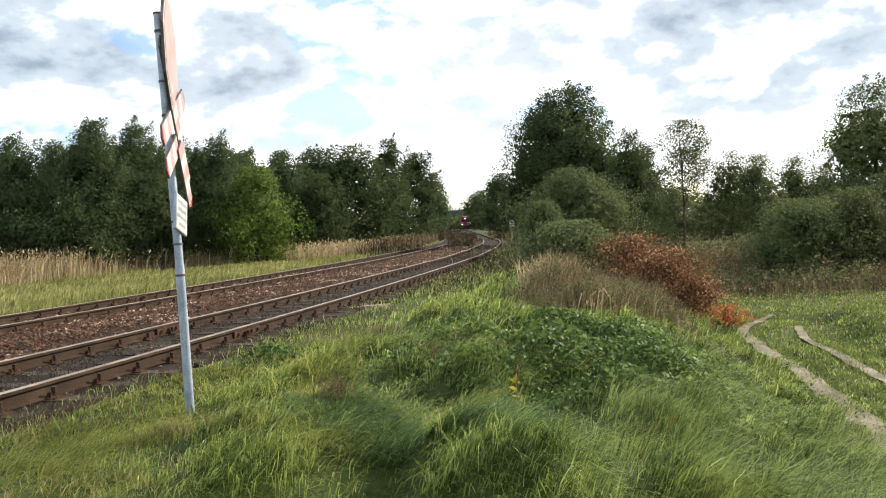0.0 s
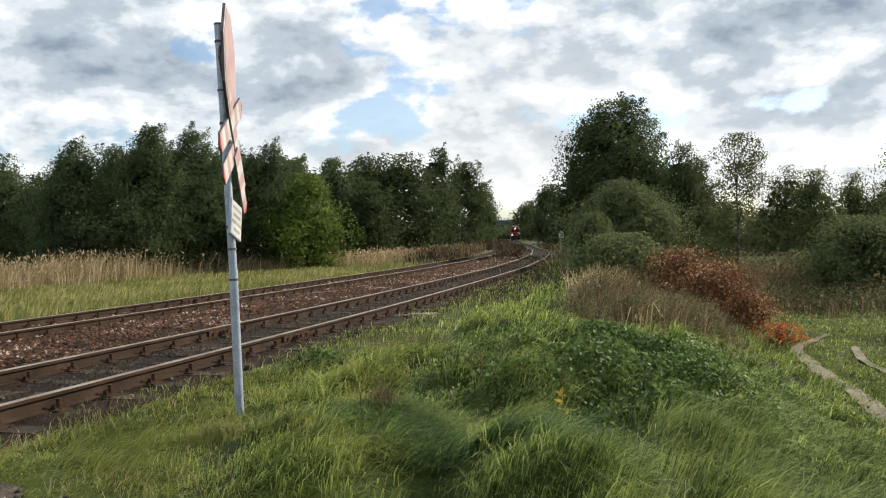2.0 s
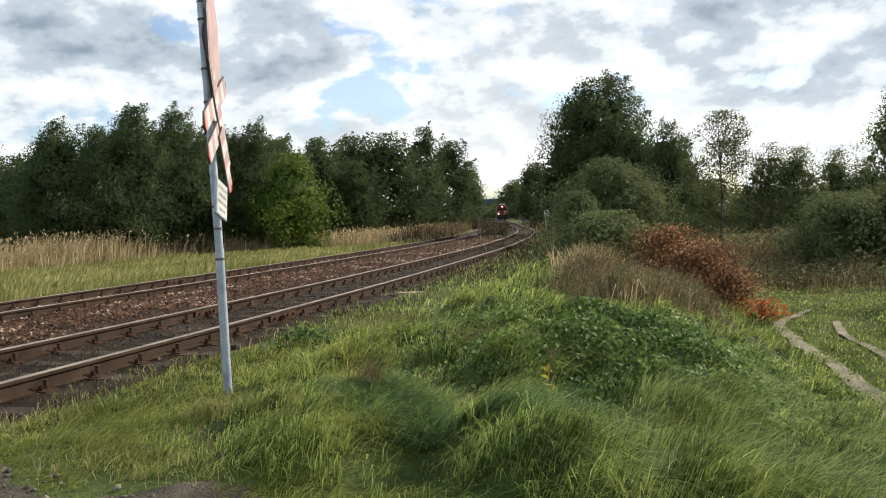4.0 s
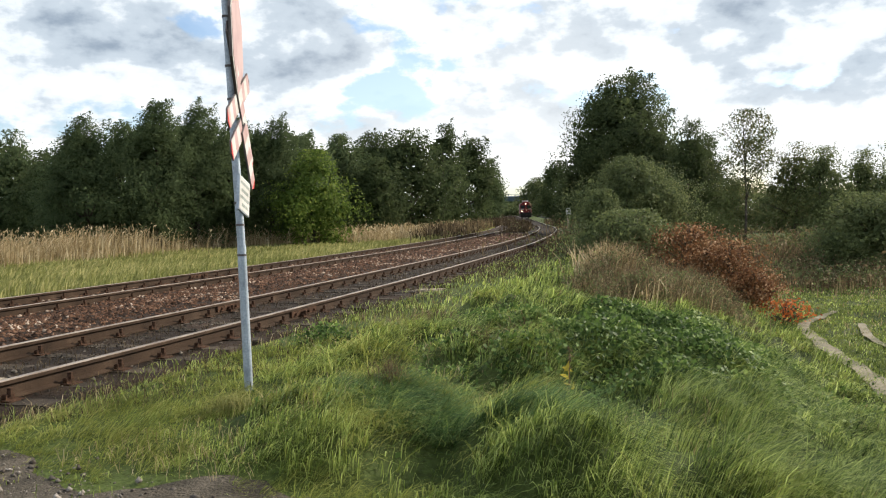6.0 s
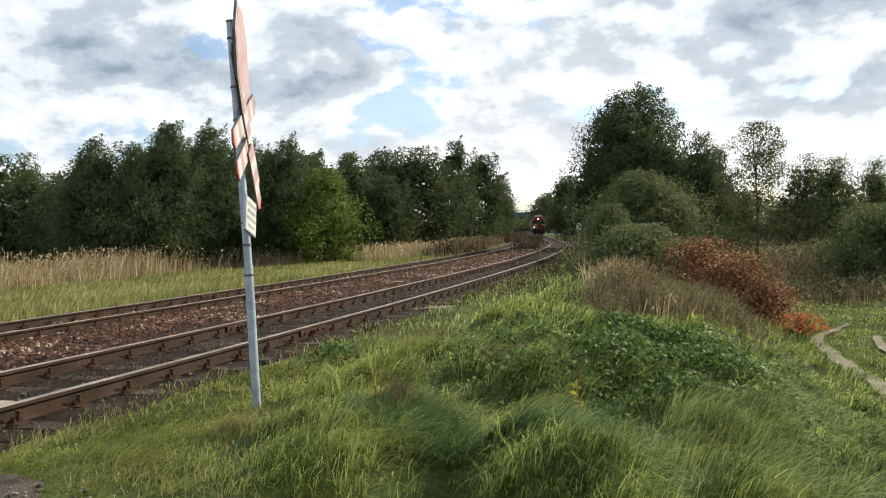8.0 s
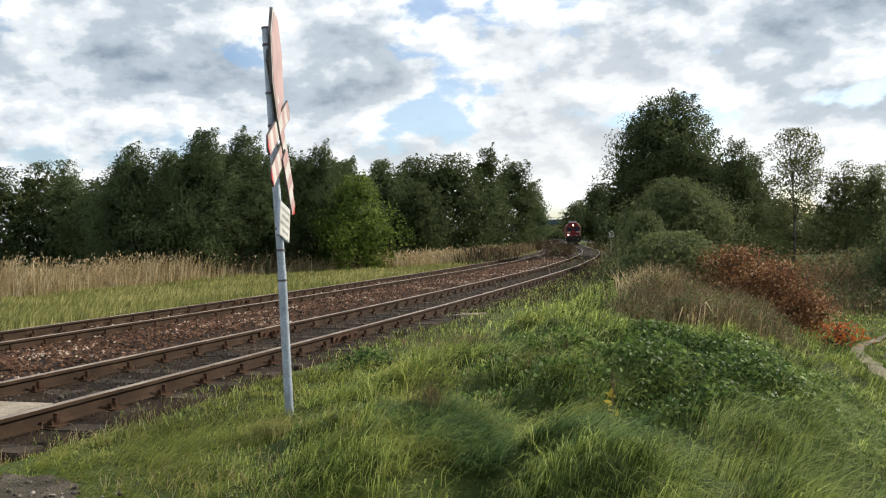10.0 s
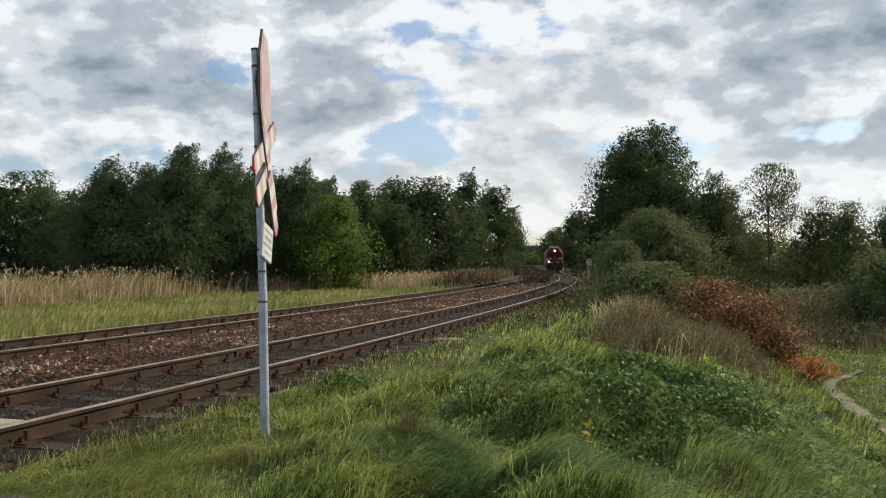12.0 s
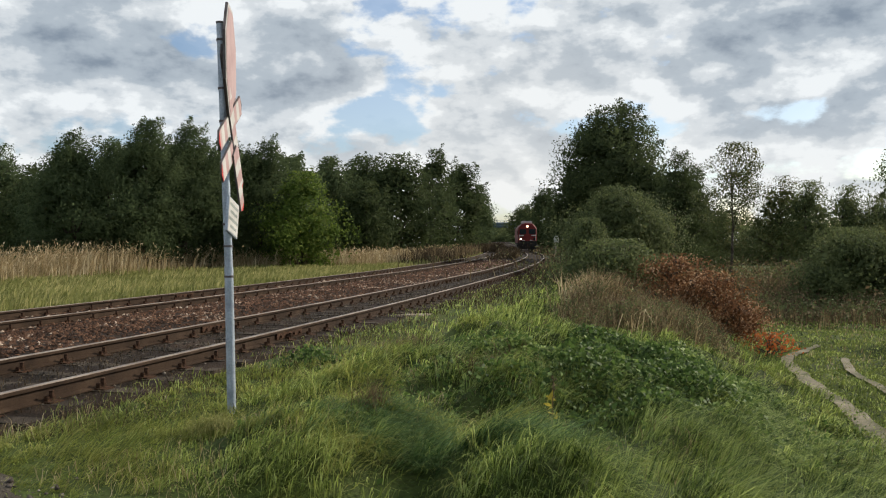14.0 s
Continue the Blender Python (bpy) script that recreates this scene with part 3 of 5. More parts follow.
def chair_mesh():
    """Ribbed base plate with two clip bolts, one on each side of the rail foot."""
    bm = bmesh.new()
    box(bm, -0.16, 0.16, -0.08, 0.08, -0.158, -0.139, 0.004)
    for s in (-1, 1):
        box(bm, s * 0.075 - 0.022, s * 0.075 + 0.022, -0.05, 0.05, -0.141, -0.095, 0.006)
        cylinder(bm, (s * 0.095, 0, -0.11), (s * 0.095, 0, -0.05), 0.022, sides=6)
    me = bpy.data.meshes.new("rail_chair")
    bm.to_mesh(me)
    bm.free()
    me.materials.append(M_IRON)
    return me


def fishplate_mesh():
    bm = bmesh.new()
    for s in (-1, 1):
        box(bm, s * 0.024 - 0.014, s * 0.024 + 0.014, -0.40, 0.40, -0.125, -0.04, 0.004)
        for y in (-0.3, -0.11, 0.11, 0.3):
            cylinder(bm, (s * 0.03, y, -0.082), (s * 0.07, y, -0.082), 0.02, sides=6)
    me = bpy.data.meshes.new("fishplate")
    bm.to_mesh(me)
    bm.free()
    me.materials.append(M_IRON)
    return me


SLEEPER, CHAIR, FISHPLATE = sleeper_mesh(), chair_mesh(), fishplate_mesh()


def station(off, y):
    c, k, nm = float(np.interp(y, LINE_Y, CENTRE_1)), float(np.interp(y, LINE_Y, _slope)), float(np.interp(y, LINE_Y, _norm))
    return pose(c + off / nm, y - off * k / nm, float(track_z(y)), 0, 0, -math.degrees(math.atan(k)))


def railway_track(off, label, y0, y1, joints):
    t = thing("railway_track", label, "railway track", group="railway tracks", kind="structure")
    for s in (-0.7525, 0.7525):
        rail(t, off + s)
    y = y0
    while y < y1:
        child("sleeper", SLEEPER, t).matrix_basis = station(off, y)
        for s in (-0.7525, 0.7525):
            child("rail_chair", CHAIR, t).matrix_basis = station(off + s, y)
        y += 0.62
    for s, y in joints:
        child("fishplate", FISHPLATE, t, "rusty bolted fishplate").matrix_basis = station(off + s, y)
    return t


railway_track(0.0, "rusty near railway track on sooty sleepers, half overgrown", 2.2, 62.0, [(0.7525, 11.6), (-0.7525, 12.2), (0.7525, 27.0), (-0.7525, 27.4)])
railway_track(-4.75, "rusty far railway track beside the grass verge", 8.5, 62.0, [(0.7525, 18.3), (-0.7525, 18.9)])


def crossing_slab():
    t = thing("crossing_slab", "weathered grey concrete slab between the rails of the near track", "crossing slab")
    for i in range(3):
        bm = bmesh.new()
        box(bm, -0.66, 0.66, -1.1, 1.09, -0.165, -0.012, 0.012)
        p = part("panel", bm, M_SLAB, t)
        p.matrix_basis = station(0.0, 5.68 - 2.2 * i)
    return t


crossing_slab()


# ---- gravel and field path ----
def wavy(points, w0, w1, seed):
    """Left and right edges along a line of (x, y) points, widths w0 to w1, with uneven borders."""
    r = random.Random(seed)
    out, run = [], 0.0
    for _ in range(2):  # round off the corners
        cut = [points[0]]
        for (ax, ay), (bx, by) in zip(points, points[1:]):
            cut += [(0.75 * ax + 0.25 * bx, 0.75 * ay + 0.25 * by), (0.25 * ax + 0.75 * bx, 0.25 * ay + 0.75 * by)]
        points = cut + [points[-1]]
    for i in range(len(points) - 1):
        (ax, ay), (bx, by) = points[i], points[i + 1]
        for k in range(4):
            t = k / 4
            x, y = ax + (bx - ax) * t, ay + (by - ay) * t
            d = Vector((bx - ax, by - ay)).normalized()
            f = (i + t) / (len(points) - 1)
            w = w0 + (w1 - w0) * f
            run += math.hypot(bx - ax, by - ay) / 4
            a, b = w * (0.5 + 0.09 * math.sin(2.1 * run + seed) + 0.06 * math.sin(5.3 * run) + r.uniform(-0.02, 0.02)), w * (0.5 + 0.09 * math.sin(1.7 * run + 2 * seed) + 0.06 * math.sin(4.7 * run + seed) + r.uniform(-0.02, 0.02))
            out.append(((x - d.y * a, y + d.x * a), (x + d.y * b, y - d.x * b)))
    return out


def over(lift):
    return lambda x, y: float(land(np.array([x]), np.array([y]))[0]) + lift


tagged(ribbon("gravel_road", wavy(GRAVEL, 2.5, 2.5, 3), over(0.018), M_GRAVEL), "dark gravel road leading over the crossing", "gravel road", kind="structure")
tagged(ribbon("dirt_rut", wavy(RUT_LEFT, 0.16, 0.46, 5), over(0.035), M_DIRT), "pale trodden wheel rut of a field path", "dirt path", group="wheel ruts", kind="structure")
tagged(ribbon("dirt_rut", wavy(RUT_RIGHT, 0.12, 0.30, 6), over(0.035), M_DIRT), "pale trodden wheel rut of a field path", "dirt path", group="wheel ruts", kind="structure")


apron = [((float(np.interp(y, LINE_Y, CENTRE_1)) + 0.82 * float(np.interp(y, LINE_Y, _norm)), y), (float(np.interp(y, LINE_Y, CENTRE_1)) + (1.72 + 0.08 * math.sin(5 * y) - 0.8 * max(0, y - 4.3)) * 1.04, y)) for y in np.arange(-4.0, 5.4, 0.3)]
tagged(ribbon("crossing_apron", apron, lambda x, y: -0.142 - 0.03 * max(0.0, float(beside(x, y)) - 0.9), M_GRAVEL_DARK), "dark sooty apron of the crossing beside the rail", "road apron", kind="structure")


# ---- grasses ----
def scatter(count, d0, d1, b0, b1, rng):
    """Points thinning out with distance from the road's end, between two bearings (x over y)."""
    d = d0 * (d1 / d0) ** rng.uniform(0, 1, count)
    b = rng.uniform(b0, b1, count)
    return b * d, d


def patchy(x, y, s, seed):
    return 0.5 + 0.25 * (np.sin(s * x + seed) * np.cos(0.83 * s * y + 2 * seed) + np.sin(1.7 * s * y - 0.6 * s * x + seed) * np.cos(1.31 * s * x + seed))


def in_brambles(x, y):
    """1 at the heart of the bramble thicket and of the withered thicket behind it, 0 outside."""
    a, c = (x - 2.4) * 0.752 + (y - 8.7) * 0.659, (y - 8.7) * 0.752 - (x - 2.4) * 0.659
    s, d = (x - 3.9) * 0.853 + (y - 14.2) * 0.522, (y - 14.2) * 0.853 - (x - 3.9) * 0.522
    return np.maximum(smooth(1.25, 0.75, np.hypot(a / 1.7, c / 0.9)), smooth(1.2, 0.8, np.hypot(s / 1.9, d / 1.9)))


def meadow():
    rng = np.random.default_rng(11)
    x, y = scatter(120000, 3.7, 32.0, -0.75, 0.72, rng)
    # gather blades into tussocks
    tx, ty = np.round(x / 0.26) * 0.26 + 0.09 * np.sin(19 * np.round(x / 0.26) + 7 * np.round(y / 0.26)), np.round(y / 0.26) * 0.26 + 0.09 * np.cos(13 * np.round(y / 0.26) + 5 * np.round(x / 0.26))
    pull = 0.42 * rng.uniform(size=len(x))
    x, y = x + pull * (tx - x), y + pull * (ty - y)
    u = beside(x, y)
    keep = ((u > 1.5) | (y > 5.3)) & (u > 0.98) & (rng.uniform(size=len(x)) < smooth(0.85 + 0.4 * smooth(9, 14, y) + 1.3 * smooth(16, 30, y), 1.95 + 1.0 * smooth(9, 14, y) + 1.3 * smooth(16, 30, y), u) + 0.08 + 0.40 * smooth(13, 8, y))
    gd = near_line(x, y, GRAVEL)
    keep &= rng.uniform(size=len(x)) < 0.05 + smooth(1.08, 1.38, gd + 0.16 * np.sin(3.1 * x + 5.0 * y))
    keep &= rng.uniform(size=len(x)) < 0.26 + smooth(0.0, 0.17, near_line(x, y, RUT_LEFT) + 0.07 * np.sin(4.1 * y))
    keep &= rng.uniform(size=len(x)) < 0.26 + smooth(0.0, 0.13, near_line(x, y, RUT_RIGHT) + 0.07 * np.sin(3.3 * y))
    keep &= rng.uniform(size=len(x)) < np.where((y < 11.5) & (u > 2.8) & (u < 8), 0.3 + 0.7 * smooth(0.0, 0.09, mounds(x, y)), 1.0)
    x, y, u, tx, ty = x[keep], y[keep], u[keep], tx[keep], ty[keep]
    n = len(x)
    d = np.hypot(x, y)
    tuft = patchy(tx, ty, 3.7, 3.0)
    trodden = np.exp(-((x + 1.5) / 0.32) ** 2 - ((y - 6.3) / 0.55) ** 2)
    long = smooth(0.40, 0.66, patchy(x, y, 1.5, 1.0)) * smooth(2.4, 3.6, u) * smooth(9.0, 7.6, u) * (0.45 + 0.55 * smooth(-0.6, 1.4, x))
    field = smooth(7.5, 9.0, u) * smooth(6, 9, y)
    lawn = smooth(14, 17, y) * smooth(5.6, 5.0, u)
    h = (0.06 + 0.17 * smooth(0.3, 0.8, tuft) + 0.18 * long) * rng.uniform(0.55, 1.3, n)
    h *= 1 - 0.62 * field
    h *= 0.5 + 0.5 * smooth(1.2, 3.2, u)
    h *= 1 + 0.35 * lawn
    h *= (1 - 0.65 * trodden) * (1 - 0.6 * in_brambles(x, y))
    w = np.maximum(0.0034, 0.00095 * d) * rng.uniform(0.5, 1.6, n)
    h *= 1 - 0.35 * smooth(10, 7, y)
    lean = np.clip(rng.normal(0.68 + 0.25 * long, 0.18), 0.2, 0.97)
    h *= 1 - 0.3 * smooth(3.2, 1.6, u)
    heading = rng.normal(-0.4 + 0.9 * np.sin(0.8 * tx + 1.3 * ty), 0.4)
    z = land(x, y) - 0.01
    # darker blades also fill the mounds' hollows: shade put into the grass colour
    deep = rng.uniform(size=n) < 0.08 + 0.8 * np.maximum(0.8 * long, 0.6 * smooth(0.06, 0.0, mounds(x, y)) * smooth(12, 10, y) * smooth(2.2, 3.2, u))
    yellow = ~deep & (rng.uniform(size=n) < 0.5 * smooth(4.4, 2.4, u) * smooth(14, 10, y) + 0.4 * smooth(2.4, 1.4, u))
    for sel, nm, m, lab in ((yellow, "yellowed_grass", M_YELLOW_GRASS, "short yellowed grass along the track"), (deep, "long_and_hollow_grass", M_GRASS_DEEP, "lush long green grass, and darker blades with hollow shade in their colour"), (~deep & ~yellow, "meadow_grass", M_GRASS, "short green and yellowish meadow grass on the bank")):
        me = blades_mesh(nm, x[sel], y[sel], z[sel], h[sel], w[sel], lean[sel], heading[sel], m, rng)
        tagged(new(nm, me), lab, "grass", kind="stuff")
    # tussocks of long blades that arch over with the wind, closest near the road
    cx, cy = [], []
    for y0, y1, gap in ((3.7, 6.2, 0.15), (6.2, 9.4, 0.17), (9.4, 13.0, 0.24), (13.0, 19.0, 0.34)):
        gx_, gy_ = np.meshgrid(np.arange(-0.72 * y1, 0.72 * y1, gap), np.arange(y0, y1, gap))
        cx.append((gx_ + rng.uniform(-0.5, 0.5, gx_.shape) * gap).ravel())
        cy.append((gy_ + rng.uniform(-0.5, 0.5, gx_.shape) * gap).ravel())
    cx, cy = np.concatenate(cx), np.concatenate(cy)
    cu = beside(cx, cy)
    swell = patchy(cx, cy, 2.3, 1.0)
    ok = (np.abs(cx) < 0.70 * cy + 0.2) & (cu > 1.45 + 1.4 * smooth(8, 13, cy)) & (cu < 8.4) & (np.hypot((cx + 1.5) / 0.2, (cy - 6.05) / 0.3) > 1) & (np.hypot(cx - 0.9, (cy - 5.5) * 0.35) > 0.2)
    ok &= (near_line(cx, cy, GRAVEL) > 1.06 + 0.12 * np.sin(4 * cx)) & (near_line(cx, cy, RUT_LEFT) > 0.4) & (in_brambles(cx, cy) < 0.45)
    crest = smooth(0.015, 0.10, mounds(cx, cy))
    ok &= rng.uniform(size=len(cx)) < np.where((cy < 12.5) & (cu > 2.6) & (near_line(cx, cy, GRAVEL) > 1.7), 0.05 + 0.95 * crest, 0.75)
    cx, cy, cu, swell = cx[ok], cy[ok], cu[ok], swell[ok]
    # the rank swath beside the sign
    run = rng.uniform(0, 1, 170)
    swath_c = np.concatenate([np.zeros(len(cx), bool), np.ones(170, bool)])
    cx, cy = np.concatenate([cx, -1.3 + 2.1 * run + 0.2 * rng.normal(size=170)]), np.concatenate([cy, 6.2 - 1.6 * run + 0.22 * rng.normal(size=170)])
    cu, swell = beside(cx, cy), patchy(cx, cy, 2.3, 1.0)
    per = np.where(cy < 9.4, 62, 34)
    lush = smooth(-0.6, 1.2, cx) * smooth(13.5, 10, cy)
    size_c = rng.uniform(0.75, 1.3, len(cx)) * (0.70 + 0.24 * lush + 0.26 * smooth(0.3, 0.75, swell)) * np.where(swath_c, 1.08, 1.0) * (1 - 0.45 * smooth(6.6, 8.4, cu)) * (0.5 + 0.5 * smooth(1.4, 3.0, cu))
    size_c *= (0.35 + 0.65 * smooth(1.0, 1.7, near_line(cx, cy, GRAVEL))) * (1 - 0.5 * np.exp(-((cx - 0.85) / 0.28) ** 2 - ((cy - 5.4) / 0.5) ** 2)) * (1 - 0.65 * np.exp(-((cx + 1.48) / 0.3) ** 2 - ((cy - 6.15) / 0.6) ** 2))
    wind_c = np.where(swath_c, -0.5 + 0.2 * rng.normal(size=len(cx)), -0.35 + 0.75 * np.sin(1.5 * cx + 0.9 * cy) + 0.3 * rng.normal(size=len(cx)))
    tint_c = np.where(swath_c, 0.1, 0.62 * np.sin(2.9 * cx + 1.7 * np.sin(2.3 * cy)) * np.sin(2.6 * cy + 1.1 * cx) + 0.25 * rng.uniform(size=len(cx)) + 0.62 * (1 - lush) + 0.30 - 0.12 * smooth(1.6, 2.8, cx))
    size, swath, wind_to, tint = (np.repeat(v, per) for v in (size_c, swath_c, wind_c, tint_c))
    n = len(size)
    a = rng.uniform(0, 6.28, n)
    r = np.abs(rng.normal(0, 0.06, n)) * (0.6 + 0.6 * size)
    x, y = np.repeat(cx, per) + r * np.cos(a), np.repeat(cy, per) + r * np.sin(a)
    pull = np.where(swath, 2.6, 1.3)
    heading = np.arctan2(np.sin(a) + pull * np.sin(wind_to), np.cos(a) + pull * np.cos(wind_to))
    d = np.hypot(x, y)
    tint = tint + 0.12 * rng.normal(size=n)
    for sel, m, lab in ((swath, M_SWATH, "rank blue-green grass combed flat by the wind"), (~swath & (tint < 0.52), M_GRASS_DEEP, "rank green grass tussocks arching over"), (~swath & (tint >= 0.52) & (tint < 0.86), M_GRASS, "fresh yellowish green grass tussocks arching over"), (~swath & (tint >= 0.86), M_YELLOW_GRASS, "pale yellowed grass tussocks beside the track")):
        k = int(sel.sum())
        me = arching_blades("grass_tussocks", x[sel], y[sel], land(x[sel], y[sel]) - 0.01, 0.32 * size[sel] * rng.uniform(0.4, 1.3, k), np.maximum(0.0032, 0.00066 * d[sel]) * rng.uniform(0.6, 1.5, k), rng.normal(0.55, 0.25, k), rng.normal(1.95, 0.35, k), heading[sel], m, rng)
        tagged(new("grass_tussocks", me), lab, "grass", kind="stuff")
    # close turf of the field, and the plain grass behind the road
    for count, (x, y), hh, lab in ((20000, scatter(20000, 7.0, 30.0, 0.40, 0.74, rng), 0.06, "short deep green turf of the field"), (42000, scatter(42000, 7.0, 30.0, 0.40, 0.74, rng), 0.06, "short yellowish green turf of the field"), (9000, (rng.uniform(-7, 9, 9000), rng.uniform(-9, 3.6, 9000)), 0.16, "plain grass around the road")):
        u = beside(x, y)
        keep = (u > np.where(y > 3, 7.3, 1.9)) & (near_line(x, y, GRAVEL) > 1.25) & (rng.uniform(size=len(x)) < 0.22 + smooth(0.0, 0.17, near_line(x, y, RUT_LEFT) + 0.07 * np.sin(4.1 * y))) & (rng.uniform(size=len(x)) < 0.24 + smooth(0.0, 0.13, near_line(x, y, RUT_RIGHT) + 0.07 * np.sin(3.3 * y)))
        x, y = x[keep], y[keep]
        k, d = len(x), np.hypot(x, y)
        me = blades_mesh("field_turf", x, y, land(x, y), hh * rng.uniform(0.5, 1.4, k) * (0.6 + 0.9 * patchy(x, y, 1.1, 2.0)), np.maximum(0.004, 0.0010 * d), np.clip(rng.normal(0.7, 0.2, k), 0.1, 0.95), rng.uniform(0, 6.28, k), M_GRASS_DEEP if count == 20000 else M_TURF, rng)
        tagged(new("field_turf", me), lab, "grass", kind="stuff")
    # dead blades among the green
    x, y = scatter(12000, 2.8, 26.0, -0.75, 0.72, rng)
    u = beside(x, y)
    keep = (u > 1.2) & (near_line(x, y, GRAVEL) > 1.2) & (near_line(x, y, RUT_LEFT) > 0.25) & (patchy(x, y, 1.3, 4.0) > 0.45)
    x, y = x[keep], y[keep]
    d = np.hypot(x, y)
    me = blades_mesh("dead_grass", x, y, land(x, y), rng.uniform(0.06, 0.2, len(x)), np.maximum(0.0025, 0.0007 * d), np.clip(rng.normal(0.75, 0.18, len(x)), 0.1, 0.95), rng.uniform(0, 6.28, len(x)), M_STRAW, rng)
    tagged(new("dead_grass", me), "dead straw-coloured blades among the green grass", "grass", kind="stuff")


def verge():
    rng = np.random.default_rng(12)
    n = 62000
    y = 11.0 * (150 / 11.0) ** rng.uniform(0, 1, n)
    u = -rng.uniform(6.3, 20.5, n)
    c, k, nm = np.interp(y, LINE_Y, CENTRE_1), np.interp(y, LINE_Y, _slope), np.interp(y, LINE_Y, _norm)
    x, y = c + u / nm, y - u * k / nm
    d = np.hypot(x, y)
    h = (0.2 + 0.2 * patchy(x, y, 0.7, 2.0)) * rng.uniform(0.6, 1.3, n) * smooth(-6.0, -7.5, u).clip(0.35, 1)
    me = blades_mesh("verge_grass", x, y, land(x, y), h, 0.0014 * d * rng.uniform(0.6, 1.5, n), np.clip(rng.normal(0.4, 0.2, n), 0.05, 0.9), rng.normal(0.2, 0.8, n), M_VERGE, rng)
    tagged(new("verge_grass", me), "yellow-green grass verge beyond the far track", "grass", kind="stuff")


def reeds():
    rng = np.random.default_rng(13)
    n = 36000
    y = 20.0 * (190 / 20.0) ** rng.uniform(0, 1, n)
    u = -rng.normal(21.0, 1.3, n) + 9.0 * smooth(38, 50, y - 3) - 1.5 * smooth(60, 90, y)
    c, k, nm = np.interp(y, LINE_Y, CENTRE_1), np.interp(y, LINE_Y, _slope), np.interp(y, LINE_Y, _norm)
    x, y = c + u / nm, y - u * k / nm
    keep = rng.uniform(size=n) < 0.5 + 0.8 * patchy(x, y, 0.45, 5.0)
    x, y, u = x[keep], y[keep], u[keep]
    d = np.hypot(x, y)
    h = rng.uniform(0.45, 1.6, len(x)) * (0.5 + 0.9 * patchy(x, y, 0.6, 1.0)) * (1 - 0.3 * smooth(45, 60, y))
    me = blades_mesh("tall_dry_grass", x, y, land(x, y), h, 0.0007 * d * rng.uniform(0.5, 1.5, len(x)), np.clip(rng.normal(0.32, 0.2, len(x)), 0.02, 0.8), rng.normal(0.2, 1.0, len(x)), M_STRAW, rng, plume=0.9)
    sel = rng.uniform(size=len(x)) < 0.3
    P = np.stack([x[sel] + 0.2 * h[sel], y[sel], land(x[sel], y[sel]) + 0.95 * h[sel]], 1)
    tagged(new("grass_plumes", leaves_mesh("grass_plumes", P, 0.0042 * d[sel], M_STRAW, rng, -1.2, 0.3)), "pale feathery plumes of the tall dry grass", "tall grass", kind="stuff")
    tagged(new("tall_dry_grass", me), "tall dry straw-coloured grass with feathery tips before the trees", "tall grass", kind="stuff")


def weeds_at(name, label, count, cx, cy, sx, sy, h0, h1, mat, seed, width=0.0009, lean=0.25, plume=0.9):
    rng = np.random.default_rng(seed)
    x, y = cx + sx * rng.normal(size=count) * 0.55, cy + sy * rng.normal(size=count) * 0.55
    d = np.hypot(x, y)
    me = blades_mesh(name, x, y, land(x, y) - 0.02, rng.uniform(h0, h1, count), width * d * rng.uniform(0.6, 1.4, count), np.clip(rng.normal(lean, 0.15, count), 0.02, 0.9), rng.uniform(0, 6.28, count), mat, rng, plume=plume)
    return tagged(new(name, me), label, "weeds", kind="stuff")


meadow()
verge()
reeds()


